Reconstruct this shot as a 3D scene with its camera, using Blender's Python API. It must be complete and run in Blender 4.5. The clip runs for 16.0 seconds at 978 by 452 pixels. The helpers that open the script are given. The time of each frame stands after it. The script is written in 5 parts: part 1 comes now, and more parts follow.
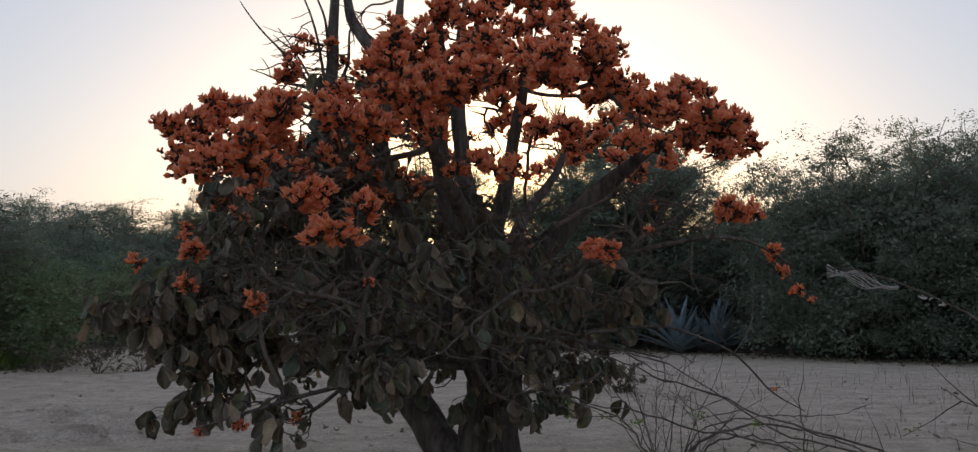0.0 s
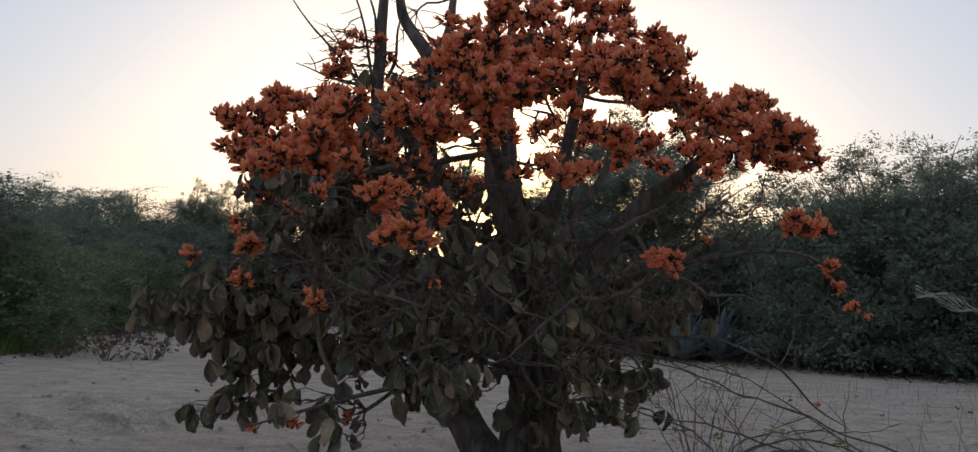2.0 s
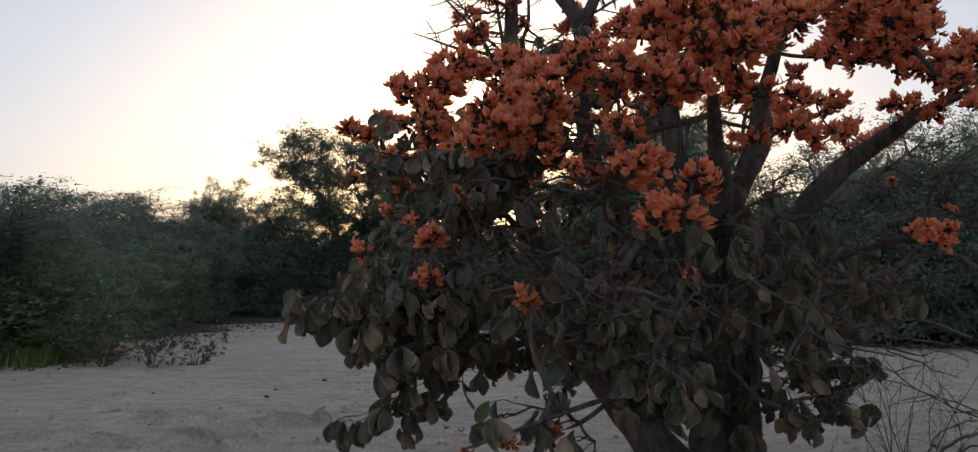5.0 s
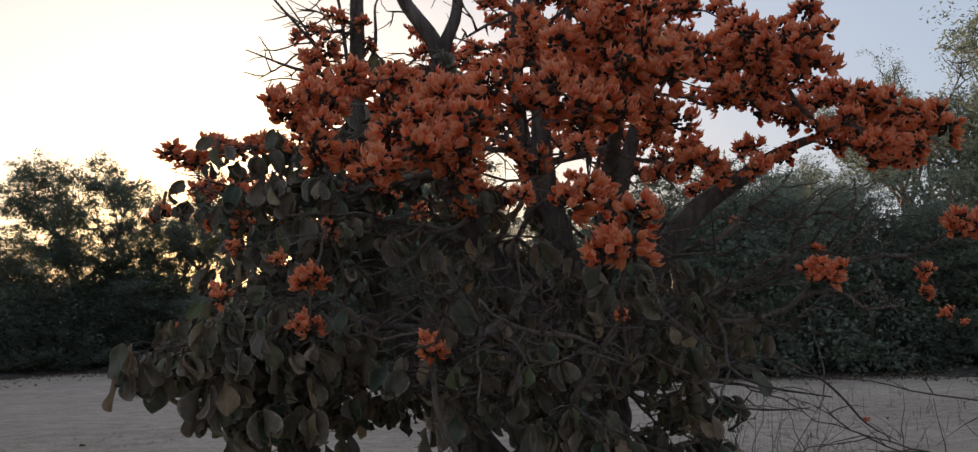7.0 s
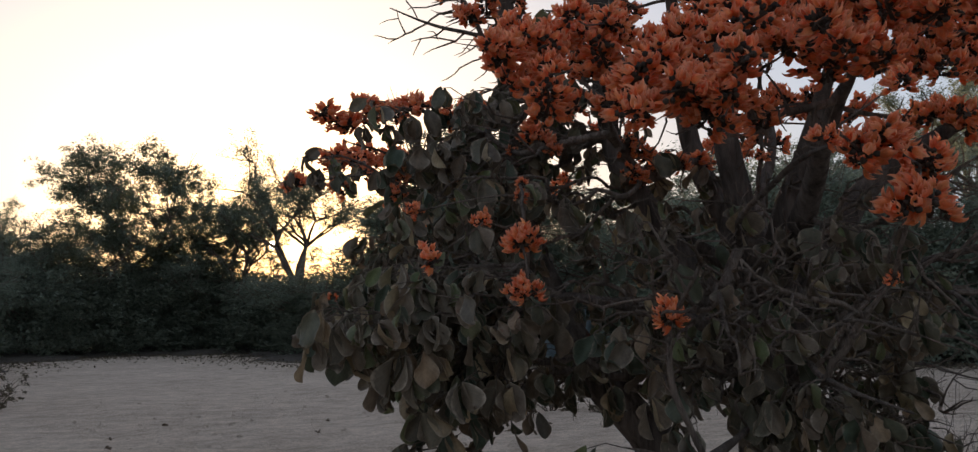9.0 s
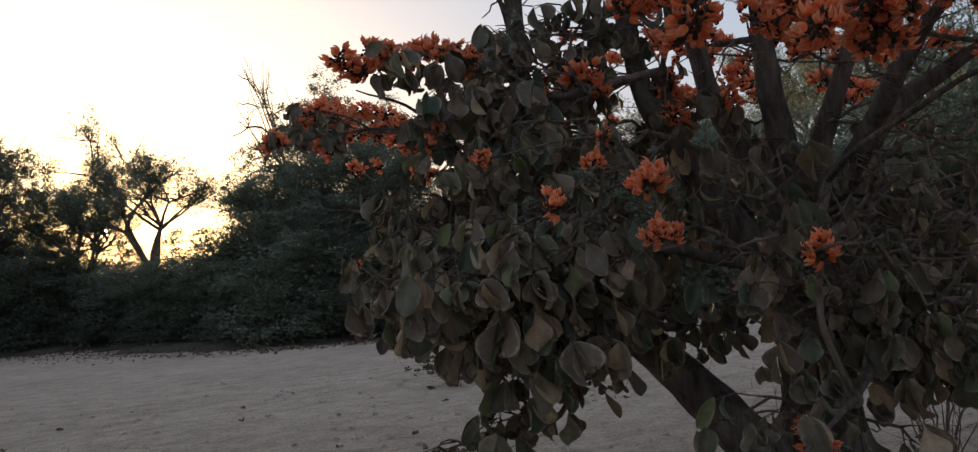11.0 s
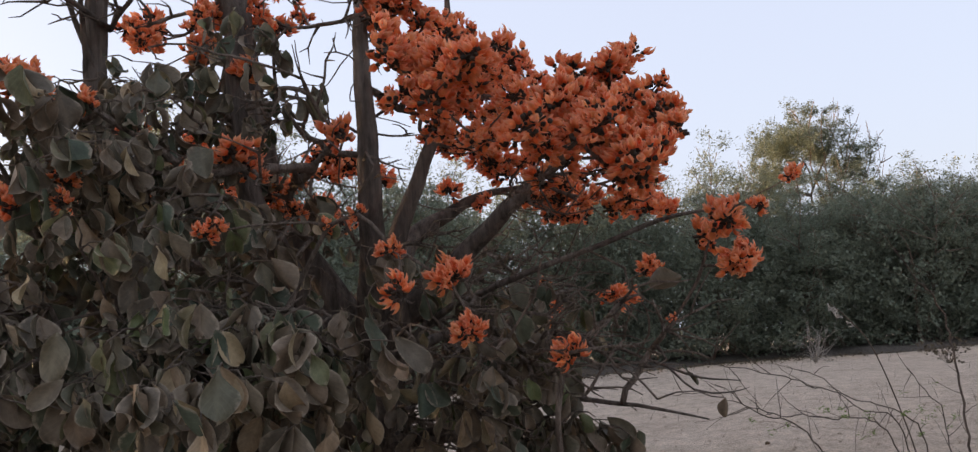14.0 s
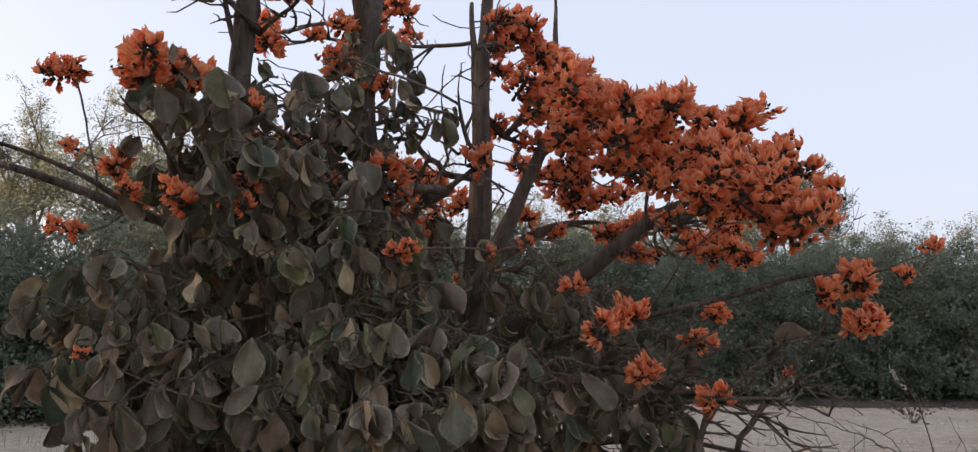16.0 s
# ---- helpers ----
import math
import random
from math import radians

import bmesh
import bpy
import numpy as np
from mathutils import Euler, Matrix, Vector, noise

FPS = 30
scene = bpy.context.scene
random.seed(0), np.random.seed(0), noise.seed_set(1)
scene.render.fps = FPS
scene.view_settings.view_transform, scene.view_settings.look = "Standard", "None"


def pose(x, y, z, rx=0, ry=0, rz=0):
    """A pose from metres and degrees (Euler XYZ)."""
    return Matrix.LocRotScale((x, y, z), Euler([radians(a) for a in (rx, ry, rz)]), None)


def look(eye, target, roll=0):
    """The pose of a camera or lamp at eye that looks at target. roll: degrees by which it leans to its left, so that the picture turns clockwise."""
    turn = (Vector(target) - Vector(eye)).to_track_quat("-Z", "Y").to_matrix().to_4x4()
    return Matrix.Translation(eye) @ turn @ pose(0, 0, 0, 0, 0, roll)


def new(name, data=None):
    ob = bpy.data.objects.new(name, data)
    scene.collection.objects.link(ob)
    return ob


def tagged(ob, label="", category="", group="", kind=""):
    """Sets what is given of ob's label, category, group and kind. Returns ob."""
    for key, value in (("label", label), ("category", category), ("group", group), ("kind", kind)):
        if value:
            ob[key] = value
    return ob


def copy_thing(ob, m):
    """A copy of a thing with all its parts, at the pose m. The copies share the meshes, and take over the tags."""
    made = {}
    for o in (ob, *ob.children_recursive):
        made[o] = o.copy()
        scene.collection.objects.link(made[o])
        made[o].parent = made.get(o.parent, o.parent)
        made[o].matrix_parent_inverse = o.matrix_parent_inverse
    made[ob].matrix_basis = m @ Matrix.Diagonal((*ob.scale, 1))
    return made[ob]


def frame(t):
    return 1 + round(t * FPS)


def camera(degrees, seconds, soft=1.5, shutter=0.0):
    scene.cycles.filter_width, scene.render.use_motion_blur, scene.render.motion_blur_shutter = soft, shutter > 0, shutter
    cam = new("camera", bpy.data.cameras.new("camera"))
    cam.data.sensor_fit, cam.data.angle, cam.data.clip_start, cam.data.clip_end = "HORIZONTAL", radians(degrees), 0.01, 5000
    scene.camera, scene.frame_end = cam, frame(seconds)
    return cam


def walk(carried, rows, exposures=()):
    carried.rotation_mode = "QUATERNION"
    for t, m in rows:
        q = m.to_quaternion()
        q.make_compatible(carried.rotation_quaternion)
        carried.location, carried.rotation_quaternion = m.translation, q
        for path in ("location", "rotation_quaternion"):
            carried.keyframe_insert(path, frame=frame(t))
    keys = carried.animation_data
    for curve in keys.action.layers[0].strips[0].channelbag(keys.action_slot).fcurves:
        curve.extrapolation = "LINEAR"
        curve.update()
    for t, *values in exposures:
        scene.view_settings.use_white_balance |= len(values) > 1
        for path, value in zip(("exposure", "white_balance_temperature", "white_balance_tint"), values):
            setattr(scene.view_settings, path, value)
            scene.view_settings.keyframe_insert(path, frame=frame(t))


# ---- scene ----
cam = camera(59.2, 16.0, soft=1.3)
PATH = [
    (0, (0.002, -0.012, 1.129), (0.005, 1.98, 1.309), 0.1),
    (0.5, (-0.034, -0.021, 1.13), (-0.034, 1.97, 1.312), 0.3),
    (1, (-0.077, -0.013, 1.14), (-0.084, 1.978, 1.33), 0.9),
    (1.5, (-0.176, -0.029, 1.136), (-0.177, 1.962, 1.326), 1.9),
    (2, (-0.272, 0.023, 1.145), (-0.265, 2.015, 1.325), 2.2),
    (2.5, (-0.364, 0.182, 1.155), (-0.345, 2.175, 1.327), 0.6),
    (3, (-0.482, 0.236, 1.187), (-0.473, 2.23, 1.351), 0.4),
    (3.5, (-0.676, 0.221, 1.225), (-0.662, 2.215, 1.381), 0.4),
    (4, (-0.802, 0.276, 1.192), (-0.809, 2.273, 1.307), -0.1),
    (4.2, (-0.877, 0.327, 1.154), (-0.884, 2.324, 1.275), -0.2),
    (6.3, (-1.349, 0.898, 1.173), (-1.16, 2.878, 1.385), -0.9),
    (6.5, (-1.387, 0.919, 1.169), (-1.074, 2.881, 1.395), -1.0),
    (7, (-1.557, 0.999, 1.182), (-0.994, 2.904, 1.42), -1.7),
    (7.5, (-1.687, 1.099, 1.171), (-1.106, 2.998, 1.407), -1.5),
    (8, (-1.799, 1.195, 1.164), (-1.239, 3.102, 1.384), -1.4),
    (8.3, (-1.866, 1.26, 1.158), (-1.366, 3.184, 1.379), -1.1),
    (8.5, (-1.915, 1.289, 1.152), (-1.436, 3.219, 1.37), -1.2),
    (8.7, (-1.973, 1.325, 1.137), (-1.504, 3.258, 1.354), -1.0),
    (10.8, (-2.618, 1.874, 1.124), (-1.8, 3.695, 1.256), -5.1),
    (11, (-2.703, 1.911, 1.13), (-1.884, 3.732, 1.255), -5.2),
    (11.5, (-2.88, 2.115, 1.118), (-1.822, 3.804, 1.28), -5.7),
    (12, (-3.003, 2.318, 1.093), (-1.772, 3.884, 1.275), -6.3),
    (12.5, (-3.18, 2.594, 1.059), (-1.554, 3.75, 1.193), -7.9),
    (13, (-3.337, 2.792, 1.055), (-1.574, 3.73, 1.16), -8.2),
    (13.5, (-3.425, 3.018, 1.128), (-1.569, 3.747, 1.281), -4.0),
    (14, (-3.52, 3.161, 1.161), (-1.608, 3.676, 1.442), -4.5),
    (14.5, (-3.68, 3.283, 1.205), (-1.765, 3.773, 1.506), -3.8),
    (15, (-3.677, 3.416, 1.198), (-1.762, 3.906, 1.501), -3.6),
    (15.5, (-3.675, 3.549, 1.228), (-1.752, 4.001, 1.54), 0.5),
    (16, (-3.728, 3.72, 1.224), (-1.802, 4.153, 1.543), 0.8),
]

EXPOSURES = [(0.0, 0.5, 6350, 12), (4.2, 0.55, 6200, 11), (8.7, 0.52, 6500, 13), (11.2, 0.5, 6500, 13), (11.8, 0.52, 6400, 12), (12.2, 0.95, 6300, 14), (12.6, 1.7, 6250, 16), (13.2, 1.7, 6250, 17), (13.6, 1.62, 6450, 17), (14.0, 1.33, 7050, 19), (16.0, 1.34, 7100, 19)]
walk(cam, [(t, look(eye, target, roll)) for t, eye, target, roll in PATH], EXPOSURES)

# ---- light: a low hazy sun behind the far trees ----
SUN_EL = radians(5.0)
world = bpy.data.worlds.new("world")
scene.world = world
world.use_nodes = True
wn = world.node_tree.nodes
sky = wn.new("ShaderNodeTexSky")
sky.sky_type = "NISHITA"
sky.sun_disc = False
sky.sun_elevation, sky.sun_rotation = SUN_EL, 0.0
sky.air_density, sky.dust_density, sky.ozone_density = 1.0, 4.0, 1.5
wn["Background"].inputs["Strength"].default_value = 0.064
wl = world.node_tree.links
wl.new(sky.outputs["Color"], wn["Background"].inputs["Color"])
haze = wn.new("ShaderNodeBackground")
haze.inputs["Color"].default_value, haze.inputs["Strength"].default_value = (0.225, 0.265, 0.335, 1), 1.0
both = wn.new("ShaderNodeAddShader")
wl.new(wn["Background"].outputs[0], both.inputs[0])
wl.new(haze.outputs[0], both.inputs[1])
wl.new(both.outputs[0], wn["World Output"].inputs["Surface"])

sun_lamp = new("sun", bpy.data.lights.new("sun", "SUN"))
sun_lamp.data.energy, sun_lamp.data.angle, sun_lamp.data.color = 4.2, radians(0.6), (1.0, 0.72, 0.42)
sun_lamp.matrix_world = look((0, 300, 300 * math.tan(SUN_EL)), (0, 0, 0))


# ---- materials ----
def nodes_of(name):
    m = bpy.data.materials.new(name)
    m.use_nodes = True
    nt = m.node_tree
    return m, nt, nt.nodes["Principled BSDF"]


def ramp(nt, fac, stops):
    r = nt.nodes.new("ShaderNodeValToRGB")
    el = r.color_ramp.elements
    el[0].position, el[0].color = stops[0][0], (*stops[0][1], 1)
    el[1].position, el[1].color = stops[-1][0], (*stops[-1][1], 1)
    for p, c in stops[1:-1]:
        e = el.new(p)
        e.color = (*c, 1)
    nt.links.new(fac, r.inputs["Fac"])
    return r.outputs["Color"]


def noise_fac(nt, scale, detail=4.0, rough=0.6, stretch=None):
    tc = nt.nodes.new("ShaderNodeTexCoord")
    n = nt.nodes.new("ShaderNodeTexNoise")
    n.inputs["Scale"].default_value, n.inputs["Detail"].default_value, n.inputs["Roughness"].default_value = scale, detail, rough
    src = tc.outputs["Object"]
    if stretch:
        mp = nt.nodes.new("ShaderNodeMapping")
        mp.inputs["Scale"].default_value = stretch
        nt.links.new(src, mp.inputs["Vector"])
        src = mp.outputs["Vector"]
    nt.links.new(src, n.inputs["Vector"])
    return n.outputs["Fac"]


def mix(nt, a, b, fac, kind="MIX"):
    m = nt.nodes.new("ShaderNodeMix")
    m.data_type, m.blend_type = "RGBA", kind
    if isinstance(fac, float):
        m.inputs[0].default_value = fac
    else:
        nt.links.new(fac, m.inputs[0])
    for sock, v in ((m.inputs[6], a), (m.inputs[7], b)):
        if isinstance(v, tuple):
            sock.default_value = (*v, 1)
        else:
            nt.links.new(v, sock)
    return m.outputs[2]


def bump(nt, bsdf, height, strength, distance):
    b = nt.nodes.new("ShaderNodeBump")
    b.inputs["Strength"].default_value, b.inputs["Distance"].default_value = strength, distance
    nt.links.new(height, b.inputs["Height"])
    nt.links.new(b.outputs["Normal"], bsdf.inputs["Normal"])


def thin(nt, bsdf, color, share):
    """Lets light pass through a thin leaf or petal."""
    out = nt.nodes["Material Output"]
    tr = nt.nodes.new("ShaderNodeBsdfTranslucent")
    mx = nt.nodes.new("ShaderNodeMixShader")
    mx.inputs["Fac"].default_value = share
    nt.links.new(color, tr.inputs["Color"])
    nt.links.new(bsdf.outputs["BSDF"], mx.inputs[1])
    nt.links.new(tr.outputs["BSDF"], mx.inputs[2])
    nt.links.new(mx.outputs["Shader"], out.inputs["Surface"])


def leafy(name, stops, share, rough=0.6, per_object=False, scale=14.0):
    m, nt, b = nodes_of(name)
    if per_object:
        rnd = nt.nodes.new("ShaderNodeObjectInfo").outputs["Random"]
        geo = nt.nodes.new("ShaderNodeNewGeometry").outputs["Random Per Island"]
        add = nt.nodes.new("ShaderNodeMath")
        add.operation = "ADD"
        nt.links.new(rnd, add.inputs[0])
        nt.links.new(geo, add.inputs[1])
        fr = nt.nodes.new("ShaderNodeMath")
        fr.operation = "FRACT"
        nt.links.new(add.outputs[0], fr.inputs[0])
        fac = fr.outputs[0]
    else:
        fac = nt.nodes.new("ShaderNodeNewGeometry").outputs["Random Per Island"]
    col = ramp(nt, fac, stops)
    blot = noise_fac(nt, scale, 5.0, 0.7)
    col = mix(nt, col, ramp(nt, blot, [(0.35, (0.55, 0.5, 0.45)), (0.7, (1.25, 1.2, 1.15))]), 0.7, "MULTIPLY")
    nt.links.new(col, b.inputs["Base Color"])
    b.inputs["Roughness"].default_value = rough
    b.inputs["Specular IOR Level"].default_value = 0.25
    bump(nt, b, noise_fac(nt, scale * 6), 0.25, 0.002)
    thin(nt, b, col, share)
    return m


def bark(name, dark, light, scale=30.0, rough=0.95):
    m, nt, b = nodes_of(name)
    f = noise_fac(nt, scale, 8.0, 0.7, (1, 1, 0.14))
    col = ramp(nt, f, [(0.3, dark), (0.52, tuple((a + c) / 2 for a, c in zip(dark, light))), (0.75, light)])
    col = mix(nt, col, ramp(nt, noise_fac(nt, 5.0), [(0.35, (0.6, 0.58, 0.55)), (0.7, (1.3, 1.25, 1.2))]), 0.8, "MULTIPLY")
    nt.links.new(col, b.inputs["Base Color"])
    b.inputs["Roughness"].default_value = rough
    b.inputs["Specular IOR Level"].default_value = 0.15
    bump(nt, b, f, 1.0, 0.03)
    return m


M_BARK = bark("bark", (0.045, 0.036, 0.031), (0.25, 0.205, 0.175), 26.0)
M_TWIG = bark("twig_bark", (0.105, 0.08, 0.066), (0.34, 0.275, 0.225), 60.0)
M_PALETWIG = bark("pale_twig", (0.28, 0.25, 0.22), (0.55, 0.5, 0.45), 60.0)
M_DRYTWIG = bark("dry_twig", (0.1, 0.075, 0.06), (0.3, 0.24, 0.2), 60.0)


def tree_leaf_material():
    """Old dusty leaves: dull green, grey and brown blades with pale veins and dry tan margins."""
    m = leafy("leaf", [(0.0, (0.072, 0.09, 0.055)), (0.14, (0.13, 0.112, 0.078)), (0.28, (0.188, 0.142, 0.1)), (0.4, (0.062, 0.084, 0.056)), (0.52, (0.198, 0.148, 0.105)), (0.64, (0.11, 0.094, 0.07)), (0.76, (0.17, 0.134, 0.097)), (0.86, (0.125, 0.155, 0.066)), (0.93, (0.27, 0.19, 0.125)), (1.0, (0.42, 0.335, 0.2))], 0.14, 0.55, True, 26.0)
    nt = m.node_tree
    b = nt.nodes["Principled BSDF"]
    col = b.inputs["Base Color"].links[0].from_socket
    sep = nt.nodes.new("ShaderNodeSeparateXYZ")
    at = nt.nodes.new("ShaderNodeAttribute")
    at.attribute_name = "blade"
    nt.links.new(at.outputs["Vector"], sep.inputs["Vector"])

    def calc(op, a, c):
        n = nt.nodes.new("ShaderNodeMath")
        n.operation = op
        for sock, v in zip(n.inputs, (a, c)):
            if isinstance(v, float):
                sock.default_value = v
            else:
                nt.links.new(v, sock)
        return n.outputs[0]
    u, t = sep.outputs["X"], sep.outputs["Y"]
    side = calc("SINE", calc("SUBTRACT", calc("MULTIPLY", t, 46.0), calc("MULTIPLY", u, 16.0)), 0.0)
    veins = ramp(nt, calc("MAXIMUM", calc("MULTIPLY", calc("ADD", side, 1.0), 0.5), calc("SUBTRACT", 1.09, u)), [(0.86, (1, 1, 1)), (1.0, (1.22, 1.2, 1.18))])
    col = mix(nt, col, veins, 0.8, "MULTIPLY")
    rim = calc("ADD", calc("MAXIMUM", u, calc("ABSOLUTE", calc("SUBTRACT", calc("MULTIPLY", t, 2.0), 1.0), 0.0)), calc("MULTIPLY", noise_fac(nt, 38.0, 4.0, 0.7), 0.9))
    scaled = calc("MULTIPLY", rim, 0.6)
    dry = ramp(nt, scaled, [(0.77, (0, 0, 0)), (0.92, (0.75, 0.75, 0.75))])
    col = mix(nt, col, (0.36, 0.285, 0.205), dry)
    nt.links.new(col, b.inputs["Base Color"])
    return m


M_LEAF = tree_leaf_material()
M_PETAL = leafy("petal", [(0.0, (0.87, 0.2, 0.07)), (0.4, (0.94, 0.3, 0.105)), (0.75, (0.96, 0.39, 0.15)), (1.0, (0.9, 0.22, 0.085))], 0.6, 0.5, True, 40.0)


def pale_tips(m):
    """Petals fade to a paler, downy tip and margin."""
    nt = m.node_tree
    b = nt.nodes["Principled BSDF"]
    col = b.inputs["Base Color"].links[0].from_socket
    at = nt.nodes.new("ShaderNodeAttribute")
    at.attribute_name = "blade"
    sep = nt.nodes.new("ShaderNodeSeparateXYZ")
    nt.links.new(at.outputs["Vector"], sep.inputs["Vector"])
    col = mix(nt, col, (0.97, 0.6, 0.42), ramp(nt, sep.outputs["Y"], [(0.45, (0, 0, 0)), (1.0, (0.5, 0.5, 0.5))]))
    col = mix(nt, col, (0.97, 0.6, 0.42), ramp(nt, sep.outputs["X"], [(0.5, (0, 0, 0)), (1.0, (0.3, 0.3, 0.3))]))
    nt.links.new(col, b.inputs["Base Color"])
    for n in nt.nodes:
        if n.type == "BSDF_TRANSLUCENT":
            nt.links.new(col, n.inputs["Color"])


pale_tips(M_PETAL)
M_CALYX = leafy("calyx", [(0.0, (0.03, 0.022, 0.018)), (1.0, (0.075, 0.052, 0.038))], 0.02, 0.9, False, 60.0)
M_FARLEAF = leafy("thorn_tree_leaf", [(0.0, (0.19, 0.235, 0.185)), (0.5, (0.24, 0.285, 0.22)), (1.0, (0.3, 0.335, 0.25))], 0.45, 0.7, False, 3.0)
M_GREEN = leafy("hedge_leaf", [(0.0, (0.17, 0.23, 0.115)), (0.5, (0.23, 0.3, 0.16)), (1.0, (0.3, 0.36, 0.21))], 0.5, 0.7, False, 3.0)
M_SPRIG = leafy("sprig_leaf", [(0.0, (0.16, 0.24, 0.06)), (0.5, (0.22, 0.31, 0.09)), (1.0, (0.29, 0.37, 0.13))], 0.4, 0.6, False, 4.0)
M_GRASS = leafy("grass_blade", [(0.0, (0.14, 0.2, 0.05)), (0.5, (0.2, 0.28, 0.075)), (1.0, (0.27, 0.33, 0.11))], 0.4, 0.7, False, 4.0)
M_DRYLEAF = leafy("dry_leaf", [(0.0, (0.1, 0.085, 0.055)), (0.5, (0.16, 0.13, 0.09)), (1.0, (0.22, 0.18, 0.13))], 0.12, 0.85, False, 6.0)
M_AGAVE = leafy("agave_leaf", [(0.0, (0.16, 0.22, 0.25)), (1.0, (0.26, 0.33, 0.37))], 0.03, 0.6, False, 5.0)
M_LITTER = leafy("fallen_leaf", [(0.0, (0.1, 0.07, 0.05)), (0.5, (0.2, 0.15, 0.11)), (1.0, (0.3, 0.25, 0.2))], 0.05, 0.9, False, 20.0)
M_FALLEN = leafy("fallen_petal", [(0.0, (0.3, 0.075, 0.045)), (0.5, (0.48, 0.14, 0.075)), (1.0, (0.66, 0.24, 0.13))], 0.15, 0.7, False, 30.0)
M_WEB = leafy("web", [(0.0, (0.55, 0.52, 0.48)), (1.0, (0.75, 0.72, 0.68))], 0.4, 0.8, False, 30.0)


def ground_material():
    m, nt, b = nodes_of("sandy_soil")
    big = noise_fac(nt, 0.35, 5.0, 0.6)
    mid = noise_fac(nt, 2.6, 9.0, 0.72, (0.9, 1.35, 1.0))
    fine = noise_fac(nt, 30.0, 9.0, 0.8)
    rut = noise_fac(nt, 5.5, 8.0, 0.75, (1.0, 1.3, 1.0))
    col = ramp(nt, big, [(0.3, (0.55, 0.44, 0.345)), (0.5, (0.63, 0.51, 0.402)), (0.7, (0.69, 0.565, 0.45))])
    col = mix(nt, col, ramp(nt, mid, [(0.35, (0.72, 0.7, 0.68)), (0.6, (1.12, 1.12, 1.12))]), 0.8, "MULTIPLY")
    col = mix(nt, col, ramp(nt, rut, [(0.36, (0.7, 0.68, 0.66)), (0.5, (1.0, 1.0, 1.0)), (0.66, (1.1, 1.1, 1.1))]), 0.55, "MULTIPLY")
    col = mix(nt, col, ramp(nt, fine, [(0.34, (0.6, 0.58, 0.57)), (0.58, (1.2, 1.2, 1.2))]), 0.85, "MULTIPLY")
    nt.links.new(col, b.inputs["Base Color"])
    b.inputs["Roughness"].default_value = 1.0
    b.inputs["Specular IOR Level"].default_value = 0.1
    add = nt.nodes.new("ShaderNodeMath")
    add.operation = "ADD"
    nt.links.new(rut, add.inputs[0])
    nt.links.new(fine, add.inputs[1])
    bump(nt, b, add.outputs[0], 0.9, 0.06)
    return m


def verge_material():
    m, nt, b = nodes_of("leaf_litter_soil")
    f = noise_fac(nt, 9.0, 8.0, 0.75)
    # soil and litter browns, darkened to hold the shade below the trees too
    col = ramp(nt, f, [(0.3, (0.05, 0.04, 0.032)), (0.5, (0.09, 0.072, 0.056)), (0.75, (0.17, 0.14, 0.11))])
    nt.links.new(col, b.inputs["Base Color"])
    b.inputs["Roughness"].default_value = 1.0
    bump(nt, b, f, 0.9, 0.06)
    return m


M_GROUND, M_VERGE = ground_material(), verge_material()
M_SUN = bpy.data.materials.new("sun_disc")
M_SUN.use_nodes = True
em = M_SUN.node_tree.nodes.new("ShaderNodeEmission")
em.inputs["Color"].default_value, em.inputs["Strength"].default_value = (1.0, 0.78, 0.42, 1), 60.0
M_SUN.node_tree.links.new(em.outputs["Emission"], M_SUN.node_tree.nodes["Material Output"].inputs["Surface"])


# ---- building helpers ----
class Soup:
    """Vertices and faces gathered for one mesh."""

    def __init__(self):
        self.v, self.f, self.m, self.b = [], [], [], []

    def add(self, verts, faces, slot=0, blade=None):
        o = len(self.v)
        self.v.extend(verts)
        self.b.extend(blade or [(0.0, 0.0, 0.0)] * len(verts))
        self.f.extend(tuple(i + o for i in f) for f in faces)
        self.m.extend([slot] * len(faces))

    def moved(self, other, mat):
        o = len(self.v)
        self.v.extend(tuple(mat @ Vector(p)) for p in other.v)
        self.b.extend(other.b)
        self.f.extend(tuple(i + o for i in f) for f in other.f)
        self.m.extend(other.m)

    def mesh(self, name, mats, smooth=True):
        me = bpy.data.meshes.new(name)
        me.from_pydata(self.v, [], self.f)
        for m in mats:
            me.materials.append(m)
        if len(mats) > 1:
            me.polygons.foreach_set("material_index", self.m)
        me.polygons.foreach_set("use_smooth", [smooth] * len(me.polygons))
        if any(p[1] for p in self.b):
            # across and along each blade, for veins and dry margins
            at = me.attributes.new("blade", "FLOAT_VECTOR", "POINT")
            at.data.foreach_set("vector", np.array(self.b, np.float32).ravel())
        me.update()
        return me


def part(name, me, parent, label="", m=None, kind=""):
    ob = new(name, me)
    ob.parent = parent
    if m is not None:
        ob.matrix_basis = m
    return tagged(ob, label, kind=kind)


